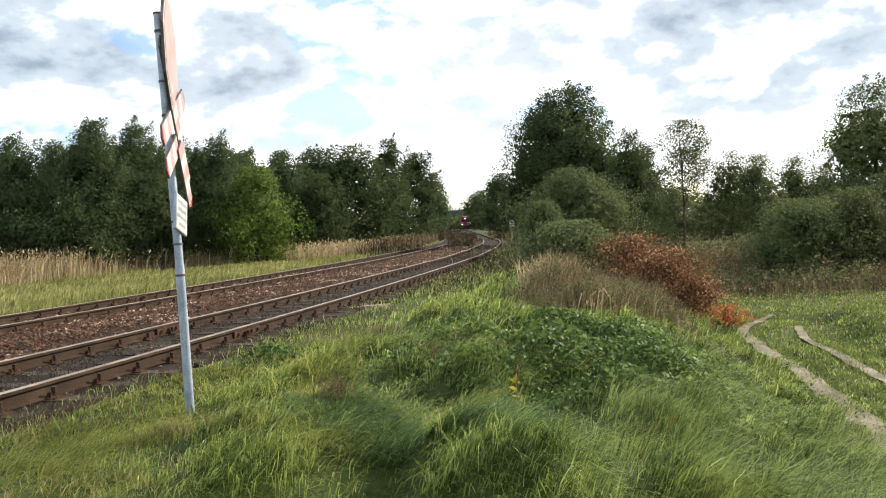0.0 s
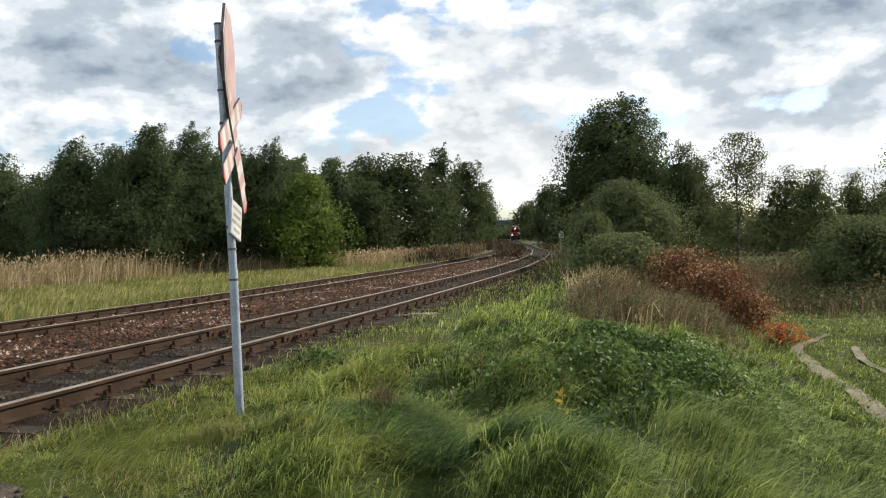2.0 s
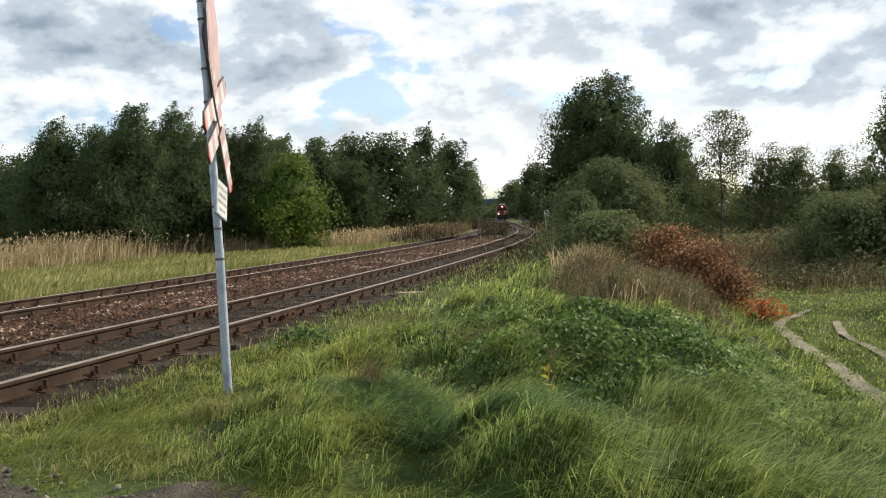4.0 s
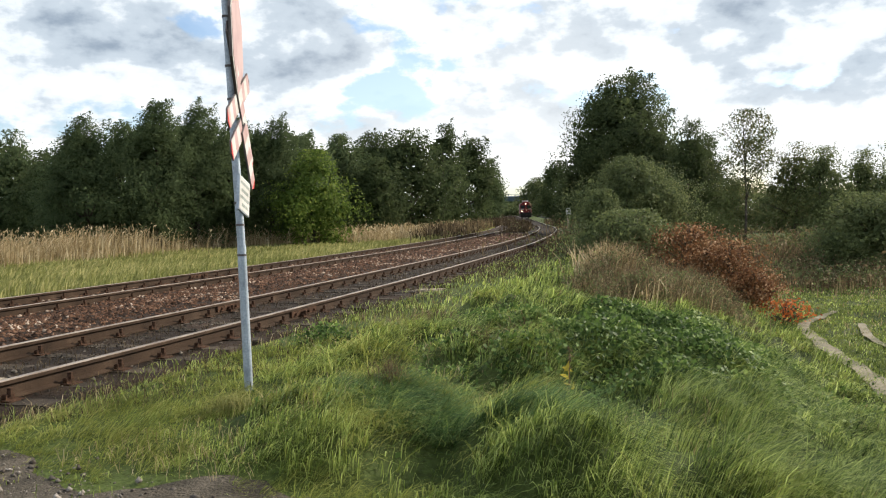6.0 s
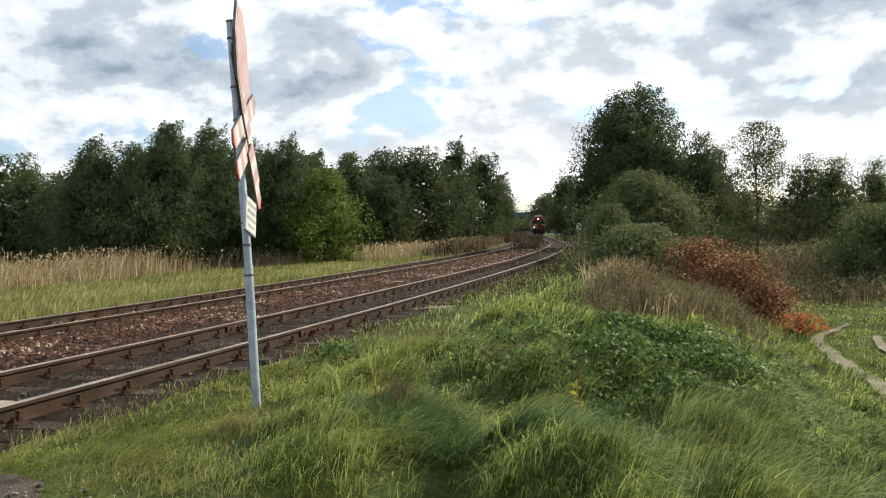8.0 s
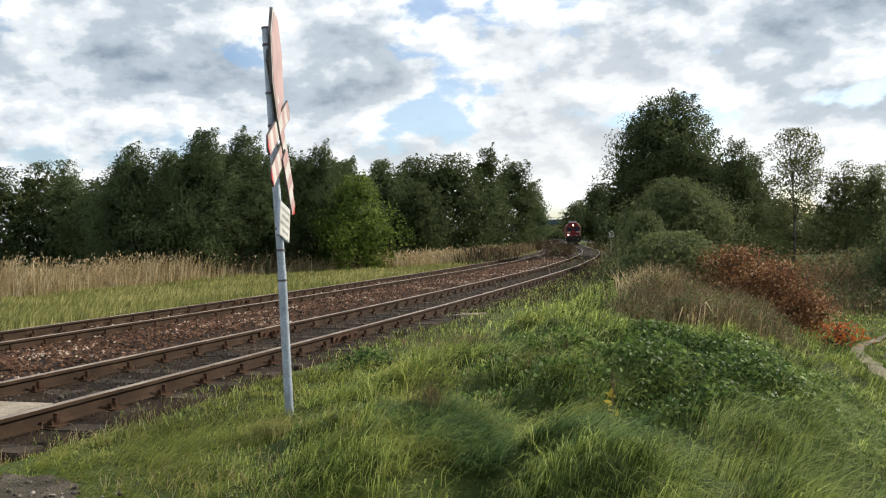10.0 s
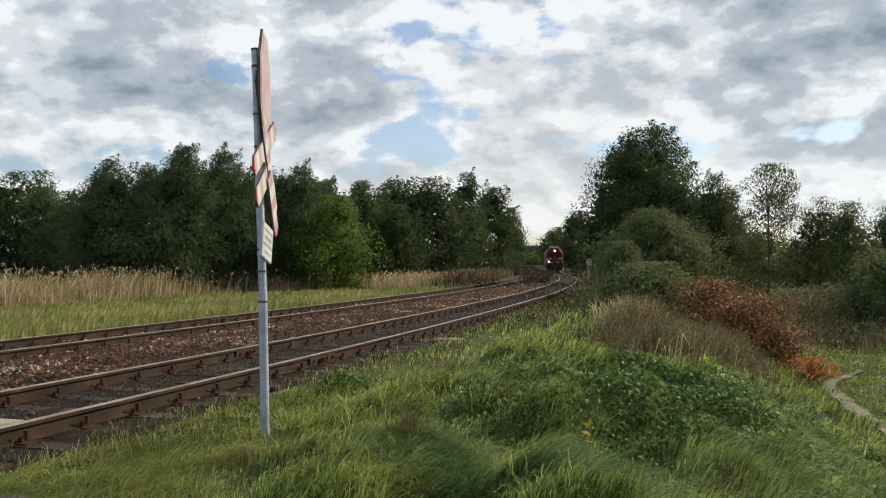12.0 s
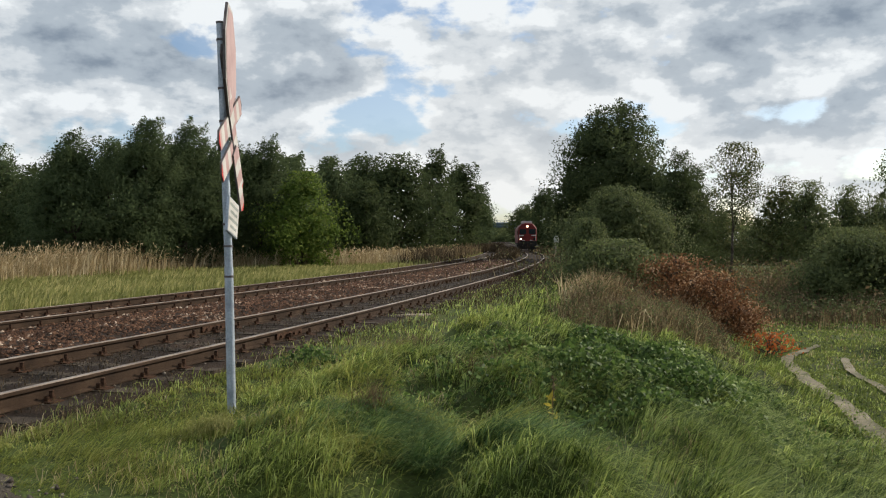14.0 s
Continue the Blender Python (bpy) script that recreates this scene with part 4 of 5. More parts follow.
# ---- trees and shrubs ----
def woody_plant(name, label, category, x, y, z_top, radius, leaf, bark, seed, leaves=7000, leaf_size=0.17, clear=0.18, clump=0.34, squash=1.0, droop=0.2, stems=1, pointed=0.5, group="", full=1.0, wind=1.0, core_share=6, core_size=2.7, spires=7, girth=0.017):
    """Tapered trunk with limbs and a crown of leaf clumps with gaps; clear: the share of the height below the crown."""
    rng = np.random.default_rng(seed)
    z0 = float(land(np.array([x]), np.array([y]))[0])
    H = z_top - z0
    t = thing(name, label, category, (x, y, z0), 0.0, group)
    base = clear * H
    n_cl = int((70 + 60 * radius) * min(1, full))
    # clump centres fill an uneven egg, denser near its skin
    hgt = rng.uniform(0, 1, n_cl) ** 0.9
    prof = (0.72 + 0.28 * smooth(0, 0.35, hgt)) * np.sqrt(np.clip(1 - (np.maximum(0, hgt - 0.38) / 0.64) ** 2, 0.03, 1)) * (1 - pointed * smooth(0.45, 1.0, hgt))
    ang = rng.uniform(0, 2 * np.pi, n_cl)
    lob = 1 + 0.16 * np.sin(2 * ang + seed) + 0.14 * np.sin(3 * ang + 1.7 * seed + 5 * hgt)
    rad = radius * prof * lob * np.sqrt(rng.uniform(0.1, 1, n_cl))
    C = np.stack([rad * np.cos(ang), squash * rad * np.sin(ang), base + (H - base) * (0.02 + 0.94 * hgt)], 1)
    cr = clump * radius ** 0.6 * rng.uniform(0.55, 1.35, n_cl) * (1.2 - 0.6 * hgt) + 0.08
    leaves = int(leaves * 0.88)
    pick = rng.choice(n_cl, leaves, p=cr ** 2 / (cr ** 2).sum())
    off = rng.normal(size=(leaves, 3))
    off *= (rng.uniform(0.2, 1.0, leaves) ** 0.6 / np.linalg.norm(off, axis=1))[:, None]
    P = C[pick] + off * cr[pick][:, None] * np.array([1.3, 1.3, 1.0])
    core = rng.choice(n_cl, int(leaves * 1.5) // core_share)
    Q = C[core] * np.array([0.72, 0.72, 0.92]) + rng.uniform(-1, 1, (len(core), 3)) * 0.2 * radius * np.array([0.7, 0.7, 0.4])
    Q = Q[Q[:, 2] < H * 0.82] if full > 0.5 else Q[:0]
    Q[:, 2] = np.maximum(Q[:, 2], 0.05)
    P[:, 0] += wind * 0.06 * H * np.clip(P[:, 2] / H - 0.4, 0, 1)
    # ragged shoots that stand out of the crown
    shoots = []
    for k in range(spires):
        a, rr, f1 = rng.uniform(0, 6.28), radius * rng.uniform(0.1, 0.75), rng.uniform(0.86, 1.05)
        f0, m = f1 - rng.uniform(0.16, 0.34), int(leaves * 0.014)
        fr = rng.uniform(0, 1, m)
        wide = (1 - 0.85 * fr) * 0.15 * radius
        lift = 1 - 0.35 * (rr / radius) ** 2
        shoots.append(np.stack([rr * math.cos(a) + wide * rng.normal(size=m) + wind * 0.075 * H * fr, rr * math.sin(a) + wide * rng.normal(size=m), H * lift * (f0 + (f1 - f0) * fr)], 1))
    if shoots:
        P = np.concatenate([P[P[:, 2] < H * 0.97], *shoots])
    P[:, 2] = np.maximum(P[:, 2], 0.03)
    P = P[P[:, 2] < H * 1.06]
    paths = []
    for s in range(stems):
        a, sp = rng.uniform(0, 6.28), (0.0 if stems == 1 else 0.35 * radius)
        tr = max(0.02, girth * H) / (1 if stems == 1 else 1.6)
        top = np.array([sp * math.cos(a), sp * math.sin(a), H * 0.86])
        bend = rng.normal(size=2) * 0.04 * H
        path = []
        for i in range(8):
            f = i / 7
            path.append((top[0] * f + bend[0] * math.sin(3 * f), top[1] * f + bend[1] * math.sin(3 * f), -0.1 + (top[2] + 0.1) * f, tr * (1.25 - 1.1 * f) + 0.006))
        paths.append(path)
        for j in rng.choice(n_cl, min(n_cl, 14), replace=False):
            e = C[j]
            f = min(0.85, max(0.12, (e[2] - 0.25 * radius) / (H * 0.86)))
            i = int(f * 7)
            b = np.array(path[i][:3])
            r0 = path[i][3] * 0.55
            m = (b + e) / 2 + np.array([0, 0, 0.08 * radius])
            paths.append([(*b, r0), (*m, r0 * 0.65), (*e, 0.008)])
    child("trunk", tubes("trunk", paths, bark), t)
    size = np.concatenate([np.full(len(P), leaf_size * 1.04), np.full(len(Q), leaf_size * core_size)])
    A = np.concatenate([P, Q])
    mid = np.array([0, 0, base + 0.42 * (H - base)])
    skin = (A - mid) / np.array([radius, radius * squash, 0.6 * (H - base)])
    skin /= np.linalg.norm(skin, axis=1)[:, None] + 1e-6
    lump = np.concatenate([off[: len(P)], np.zeros((max(0, len(A) - len(off[: len(P)])), 3))])[: len(A)]
    child("crown", leaves_mesh("crown", A, size, leaf, rng, droop, outward=skin + 0.7 * lump), t)
    return t


# positions in metres
FAR_WOOD = [  # x, y, height of the top, crown radius, leaf, leaf count, leaf size, clear trunk
    (-26.2, 60.6, 8.46, 3.20, M_LEAF_DARK, 7000, 0.24, 0.03),
    (-22.6, 62.0, 8.98, 3.20, M_LEAF_DARK, 7000, 0.24, 0.03),
    (-19.5, 63.1, 9.20, 3.20, M_LEAF_DARK, 7000, 0.24, 0.03),
    (-16.6, 63.9, 8.96, 3.20, M_LEAF_DARK, 7000, 0.24, 0.03),
    (-13.7, 64.6, 8.57, 3.20, M_LEAF_DARK, 7000, 0.24, 0.03),
    (-39.6, 67.2, 9.38, 3.25, M_LEAF_WOOD, 5000, 0.24, 0.1),
    (-38.2, 70.3, 10.12, 3.33, M_LEAF_WOOD, 5000, 0.24, 0.1),
    (-38.1, 74.9, 10.76, 2.91, M_LEAF_DARK, 5000, 0.24, 0.1),
    (-31.6, 66.9, 7.93, 2.57, M_LEAF_WOOD, 4000, 0.24, 0.1),
    (-34.6, 69.0, 8.6, 3.3, M_LEAF_DARK, 5000, 0.24, 0.03),
    (-29.6, 64.0, 7.2, 3.3, M_LEAF_WOOD, 5000, 0.24, 0.03),
    (-32.0, 74.0, 8.6, 3.6, M_LEAF_DARK, 5000, 0.24, 0.03),
]
ALDERS = [  # x, y, height of the top, crown radius, leaf, leaf count, leaf size, clear trunk
    (-18.7, 44.2, 7.38, 2.06, M_LEAF_DARK, 12150, 0.15, 0.05),
    (-18.4, 48.6, 7.66, 1.98, M_LEAF_DARK, 10800, 0.15, 0.05),
    (-15.2, 45.5, 8.32, 1.93, M_LEAF_DARK, 13500, 0.15, 0.06),
    (-13.7, 48.1, 8.34, 2.22, M_LEAF_DARK, 13500, 0.15, 0.06),
    (-12.1, 50.6, 8.06, 1.98, M_LEAF_DARK, 12150, 0.15, 0.06),
    (-10.0, 52.0, 7.92, 2.13, M_LEAF_DARK, 12150, 0.15, 0.06),
    (-10.4, 63.2, 8.12, 2.22, M_LEAF_DARK, 9450, 0.2, 0.06),
]
TRACK_WOOD = [  # x, y, height of the top, crown radius, leaf, leaf count, leaf size, clear trunk
    (-11.6, 73.0, 9.2, 3.6, M_LEAF_DARK, 8000, 0.24, 0.03),
    (-8.6, 77.0, 9.7, 3.6, M_LEAF_DARK, 8000, 0.24, 0.03),
    (-5.4, 86.0, 10.6, 3.8, M_LEAF_WOOD, 8000, 0.26, 0.03),
    (-7.3, 50.5, 5.88, 2.69, M_LEAF_GREEN, 9000, 0.17, 0.02),
    (-10.8, 94.4, 11.38, 3.62, M_LEAF_OAK, 7000, 0.3, 0.05),
    (-7.3, 94.7, 11.74, 3.95, M_LEAF_OAK, 7000, 0.3, 0.05),
    (-2.4, 82.0, 10.56, 5.23, M_LEAF_WOOD, 12000, 0.26, 0.03),
    (-5.2, 75.8, 7.24, 3.16, M_LEAF_WOOD, 7000, 0.24, 0.03),
    (1.8, 108.0, 14.25, 3.89, M_LEAF_WOOD, 9000, 0.3, 0.05),
    (6.4, 129.8, 14.40, 4.96, M_LEAF_WOOD, 8000, 0.36, 0.04),
    (13.2, 184.5, 14.97, 3.85, M_LEAF_DARK, 6000, 0.4, 0.04),
    (19.9, 254.1, 13.92, 3.89, M_LEAF_DARK, 4000, 0.5, 0.04),
]
OAKS = [  # x, y, height of the top, crown radius, leaf, leaf count, leaf size, clear trunk
    (32.3, 247.9, 13.50, 5.89, M_LEAF_OLIVE, 6000, 0.5, 0.04),
    (25.0, 163.1, 12.63, 4.58, M_LEAF_OAK, 7000, 0.38, 0.04),
    (17.1, 98.5, 6.11, 2.77, M_LEAF_OAK, 6000, 0.26, 0.04),
    (15.1, 64.3, 12.31, 5.13, M_LEAF_OAK, 30000, 0.21, 0.16),
    (13.1, 66.7, 8.14, 2.59, M_LEAF_OAK, 7000, 0.26, 0.1),
    (16.8, 59.7, 7.21, 2.15, M_LEAF_OAK, 7000, 0.24, 0.1),
]
COPSE = [  # x, y, height of the top, crown radius, leaf, leaf count, leaf size, clear trunk
    (8.7, 36.0, 3.81, 2.69, M_LEAF_OLIVE, 14000, 0.12, 0.02),
    (10.4, 36.6, 2.84, 1.58, M_LEAF_OLIVE, 6000, 0.12, 0.02),
    (5.85, 28.5, 2.13, 0.9, M_LEAF_OLIVE, 5000, 0.1, 0.02),
    (14.2, 44.8, 6.44, 1.45, M_LEAF_WOOD, 11000, 0.14, 0.04),
    (15.9, 47.2, 6.0, 1.5, M_LEAF_WOOD, 9000, 0.14, 0.04),
    (25.4, 56.6, 6.06, 1.55, M_LEAF_BIRCH, 4000, 0.17, 0.25),
    (26.1, 54.0, 5.55, 1.66, M_LEAF_OLIVE, 5000, 0.17, 0.05),
    (19.3, 52.6, 3.41, 1.55, M_LEAF_BIRCH, 4000, 0.17, 0.05),
    (30.0, 56.5, 5.37, 1.78, M_LEAF_OLIVE, 5000, 0.17, 0.05),
    (31.6, 55.6, 4.65, 1.78, M_LEAF_BIRCH, 4500, 0.17, 0.05),
]
FIELD_EDGE = [  # x, y, height of the top, crown radius, leaf, leaf count, leaf size, clear trunk
    (21.3, 33.8, 6.82, 2.36, M_LEAF_OLIVE, 12000, 0.15, 0.12),
    (14.7, 27.3, 1.77, 1.89, M_LEAF_OLIVE, 9000, 0.12, 0.06),
    (17.1, 28.2, 2.11, 1.83, M_LEAF_BIRCH, 8000, 0.12, 0.06),
    (19.9, 30.0, 2.72, 2.50, M_LEAF_OLIVE, 8000, 0.13, 0.06),
]
BACK_WOOD = [  # x, y, height of the top, crown radius, leaf, leaf count, leaf size, clear trunk
    # first four are added beyond the bridge, in place of the shadow under it
    (31.5, 335.0, 9.0, 8.5, M_LEAF_DARK, 4000, 0.7, 0.02),
    (36.0, 328.0, 7.52, 9.15, M_LEAF_OLIVE, 4000, 0.7, 0.02),
    (32.1, 348.5, 6.70, 9.71, M_LEAF_DARK, 4000, 0.7, 0.02),
    (44.7, 316.9, 8.68, 8.88, M_LEAF_DARK, 4000, 0.7, 0.02),
    (32.8, 105.0, 8.78, 6.87, M_LEAF_OLIVE, 7000, 0.32, 0.02),
    (40.9, 107.5, 5.70, 7.18, M_LEAF_BIRCH, 6000, 0.32, 0.02),
    (41.4, 96.5, 4.05, 5.82, M_LEAF_OLIVE, 6000, 0.3, 0.02),
    (48.0, 99.0, 4.60, 6.87, M_LEAF_OLIVE, 6000, 0.32, 0.02),
    (51.8, 94.7, 4.56, 6.74, M_LEAF_BIRCH, 6000, 0.32, 0.02),
    (54.7, 89.7, 4.78, 6.55, M_LEAF_OLIVE, 6000, 0.32, 0.02),
    (59.0, 86.9, 4.44, 7.28, M_LEAF_OLIVE, 6000, 0.32, 0.02),
]
LABELS = {
    "FAR_WOOD": ("deciduous_tree", "distant olive green tree at the edge of the wood", "tree", "wood behind the verge"),
    "ALDERS": ("alder_tree", "dark green alder with wind-blown top behind dry grass", "tree", "alders behind the verge"),
    "TRACK_WOOD": ("deciduous_tree", "dense leafy tree standing along the far track", "tree", "trees along the far track"),
    "OAKS": ("oak_tree", "tall dark oak with a broad dense crown", "tree", "oaks beside the near track"),
    "COPSE": ("young_tree", "slender young tree turning yellowish in autumn", "tree", "young trees in the copse"),
    "FIELD_EDGE": ("willow_tree", "bushy olive green willow at the edge of the field", "tree", "willows by the field"),
    "BACK_WOOD": ("deciduous_tree", "distant olive brown filler tree behind the copse and the bridge opening", "tree", "wood behind the copse"),
}
seed = 40
for key, table in (("FAR_WOOD", FAR_WOOD), ("ALDERS", ALDERS), ("TRACK_WOOD", TRACK_WOOD), ("OAKS", OAKS), ("COPSE", COPSE), ("FIELD_EDGE", FIELD_EDGE), ("BACK_WOOD", BACK_WOOD)):
    nm, lab, cat, grp = LABELS[key]
    for x, y, zt, r, leaf, count, ls, clear in table:
        seed += 1
        woody_plant(nm, lab, cat, x, y, zt, r * (1.2 if key == "ALDERS" else 1.3 if key == "COPSE" and zt > 5 else 1.0), leaf, M_BARK, seed, leaves=int(count * {"ALDERS": 1.5, "COPSE": 1.5, "FIELD_EDGE": 1.4, "BACK_WOOD": 0.8}.get(key, 1.0)), leaf_size=ls * {"ALDERS": 0.8, "COPSE": 0.72, "FIELD_EDGE": 0.75, "OAKS": 0.86}.get(key, 0.92), clear=clear, pointed={"OAKS": 0.15, "ALDERS": 0.55, "FIELD_EDGE": 0.25}.get(key, 0.5), spires={"OAKS": 17, "ALDERS": 22}.get(key, 8), group=grp)

# birch with a bare pale stem and a thin hanging crown
woody_plant("birch_tree", "thin birch with a pale bare stem and sparse crown", "tree", 16.15, 41.8, 6.6, 1.8, M_LEAF_BIRCH, M_BIRCH_BARK, 91, leaves=6000, leaf_size=0.11, clear=0.46, clump=0.26, droop=0.9, pointed=0.3, full=0.4, girth=0.008, spires=4)

# shrubs on the bank
woody_plant("shrub", "rounded dark green shrub at the foot of the bank", "shrub", 4.85, 20.4, 1.32, 1.3, M_LEAF_OLIVE, M_BARK, 101, leaves=9000, leaf_size=0.085, clear=0.0, stems=4, pointed=0.2, core_size=1.8, spires=5)
woody_plant("shrub", "brown and orange autumn shrub sprawling down the bank", "shrub", 6.0, 19.4, 0.95, 1.1, M_LEAF_AUTUMN, M_BARK, 102, leaves=6000, leaf_size=0.062, clear=0.0, stems=5, pointed=0.2, core_size=1.6, core_share=9, spires=6, group="autumn shrubs")
woody_plant("shrub", "brown and orange autumn shrub sprawling down the bank", "shrub", 6.7, 18.8, 0.55, 1.05, M_LEAF_AUTUMN, M_BARK, 103, leaves=6000, leaf_size=0.062, clear=0.0, stems=5, pointed=0.2, core_size=1.6, core_share=9, spires=6, group="autumn shrubs")
woody_plant("shrub", "brown and orange autumn shrub sprawling down the bank", "shrub", 7.05, 18.1, -0.05, 0.7, M_LEAF_AUTUMN, M_BARK, 104, leaves=3600, leaf_size=0.062, clear=0.0, stems=4, pointed=0.2, core_size=1.6, core_share=9, spires=6, group="autumn shrubs")
woody_plant("shrub", "small shrub with bright orange leaves beside the path", "shrub", 7.3, 16.9, -0.72, 0.5, M_LEAF_ORANGE, M_BARK, 105, leaves=460, leaf_size=0.075, clear=0.0, stems=3, pointed=0.2, full=0.45, spires=2)
weeds_at("withered_weeds", "brown withered undergrowth beyond the path", 2400, 13.0, 25.5, 5.0, 2.6, 0.2, 0.6, M_WEED, 24)
weeds_at("withered_weeds", "brown withered undergrowth below the young trees", 7000, 17.0, 35.0, 8.0, 6.0, 0.4, 1.3, M_WEED, 25)
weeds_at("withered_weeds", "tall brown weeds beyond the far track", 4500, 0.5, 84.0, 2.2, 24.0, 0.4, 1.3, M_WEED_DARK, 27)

weeds_at("dead_grass_tuft", "flattened tuft of yellow dead grass beside the sign", 520, -1.5, 5.85, 0.2, 0.12, 0.14, 0.28, M_VERGE, 28, width=0.0007, lean=0.7)
weeds_at("dead_grass_tuft", "small brown dead tuft in the grass", 160, -0.37, 5.75, 0.12, 0.12, 0.16, 0.32, M_WEED, 29, width=0.0007, lean=0.5)
weeds_at("dead_grass_tuft", "brown dead patch among the green grass", 420, 0.66, 7.8, 0.35, 0.25, 0.16, 0.34, M_WEED, 30, width=0.0007, lean=0.7)
weeds_at("dead_grass_tuft", "brown dead patch among the green grass", 420, -0.1, 10.0, 0.4, 0.3, 0.12, 0.3, M_WEED, 32, width=0.0007, lean=0.7)


def line_weeds(label, count, u0, u1, y0, y1, h0, h1, mat, seed):
    """Weeds in a strip that follows the curve of the line."""
    rng = np.random.default_rng(seed)
    y, u = rng.uniform(y0, y1, count), rng.uniform(u0, u1, count)
    x = np.interp(y, LINE_Y, CENTRE_1) + u * np.interp(y, LINE_Y, _norm)
    d = np.hypot(x, y)
    h = rng.uniform(h0, h1, count) * (0.5 + 0.9 * patchy(x, y, 0.5, 2.0))
    me = blades_mesh("withered_weeds", x, y, np.maximum(land(x, y), track_z(y) - 0.25), h, 0.0006 * d * rng.uniform(0.6, 1.4, count), np.clip(rng.normal(0.3, 0.15, count), 0.02, 0.9), rng.uniform(0, 6.28, count), mat, rng, plume=0.9)
    tagged(new("withered_weeds", me), label, "weeds", kind="stuff")


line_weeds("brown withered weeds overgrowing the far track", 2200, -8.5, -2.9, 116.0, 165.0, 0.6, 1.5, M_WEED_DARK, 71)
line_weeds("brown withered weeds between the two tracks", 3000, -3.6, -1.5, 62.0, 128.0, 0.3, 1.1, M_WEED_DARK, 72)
line_weeds("dark withered weeds beside the near track", 5000, 1.0, 3.6, 17.0, 62.0, 0.05, 0.26, M_WEED_DARK, 74)
# weeds here are brown, but their darkness partly stands in for shade
line_weeds("dark brown withered weeds under the oaks, shade partly in their colour", 3500, 1.5, 7.0, 58.0, 135.0, 0.3, 1.1, M_WEED_DARK, 75)
line_weeds("brown withered weeds beside the far track", 3200, -12.0, -6.6, 58.0, 120.0, 0.5, 1.4, M_WEED, 73)


def track_weeds():
    rng = np.random.default_rng(35)
    n = 24000
    y = 4.5 * (55 / 4.5) ** rng.uniform(0, 1, n)
    u = np.where(rng.uniform(size=n) < 0.7, rng.normal(1.5, 0.5, n), rng.uniform(-0.65, 0.65, n))
    c, k, nm = np.interp(y, LINE_Y, CENTRE_1), np.interp(y, LINE_Y, _slope), np.interp(y, LINE_Y, _norm)
    x, y = c + u / nm, y - u * k / nm
    keep = (np.abs(u - 0.7525) > 0.07) & (patchy(x, y, 2.2, 6.0) > 0.38) & (y > 5.6)
    x, y = x[keep], y[keep]
    d = np.hypot(x, y)
    n = len(x)
    for sel, m, lab in ((rng.uniform(size=n) < 0.6, M_WEED_DARK, "low withered weeds along the near track"), (rng.uniform(size=n) < 0.4, M_GRASS, "sparse green weeds along the near track")):
        sel = sel & ((m is M_WEED_DARK) | (beside(x, y) > 1.05))
        q = int(sel.sum())
        me = blades_mesh("track_weeds", x[sel], y[sel], track_z(y[sel]) - 0.18, rng.uniform(0.03, 0.16, q), np.maximum(0.0032, 0.0007 * d[sel]), np.clip(rng.normal(0.72, 0.2, q), 0.1, 0.95), rng.uniform(0, 6.28, q), m, rng)
        tagged(new("track_weeds", me), lab, "weeds", kind="stuff")


track_weeds()


def concrete_fragment():
    t = thing("concrete_fragment", "pale broken concrete slab lying in the grass beside the track", "concrete slab", (-0.12, 15.3, float(ground(-0.12, 15.3)) - 0.03), -20)
    bm = bmesh.new()
    box(bm, -0.24, 0.24, -0.2, 0.2, -0.02, 0.05, 0.015)
    for v in bm.verts:
        v.co.x += 0.05 * math.sin(9 * v.co.y + 3 * v.co.z)
        v.co.y += 0.06 * math.sin(7 * v.co.x)
    part("slab", bm, M_SLAB, t)


concrete_fragment()


def distance_post():
    t = thing("distance_post", "small white distance post standing beside the near track", "post", (8.75, 52.0, float(ground(8.75, 52.0))), 10)
    bm = bmesh.new()
    box(bm, -0.06, 0.06, -0.06, 0.06, -0.1, 1.5, 0.015)
    part("post", bm, M_SLAB, t, "concrete post")
    bm = bmesh.new()
    box(bm, -0.17, 0.17, -0.09, -0.062, 1.4, 1.82, 0.01)
    p = part("plate", bm, M_SIGN_WHITE, t, "white plate")
    for z in (1.7, 1.54):
        bm = bmesh.new()
        box(bm, -0.09, 0.09, -0.094, -0.091, z - 0.045, z + 0.045)
        part("print_bar", bm, M_BAR, p, "unreadable dark mark")


distance_post()


def gravel_stones():
    rng = np.random.default_rng(37)
    n = 9000
    x, y = rng.uniform(-5.5, 0.2, n), rng.uniform(2.4, 5.2, n)
    keep = (near_line(x, y, GRAVEL) < 1.12 + 0.12 * rng.normal(size=n)) & (beside(x, y) > 1.2)
    x, y = x[keep], y[keep]
    n = len(x)
    s = 0.004 + 0.022 * rng.uniform(size=n) ** 7
    base = np.array([(1, 0, 0), (0, 1, 0), (-1, 0, 0), (0, -1, 0), (0.1, 0.1, 0.7), (0, 0, -0.5)], float)
    v = base[None] * s[:, None, None] * rng.uniform(0.6, 1.4, (n, 6, 1)) + rng.normal(size=(n, 6, 3)) * s[:, None, None] * 0.15
    v += np.stack([x, y, land(x, y) + 0.018 + 0.3 * s], 1)[:, None]
    f = np.array([(0, 1, 4), (1, 2, 4), (2, 3, 4), (3, 0, 4), (1, 0, 5), (2, 1, 5), (3, 2, 5), (0, 3, 5)])
    idx = (np.arange(n)[:, None, None] * 6 + f[None]).reshape(-1)
    tagged(new("gravel_stones", fast_mesh("gravel_stones", v.reshape(-1, 3), idx, np.full(n * 8, 3), M_GRAVEL_STONE)), "loose grey stones on the gravel road", "gravel", kind="stuff")


gravel_stones()


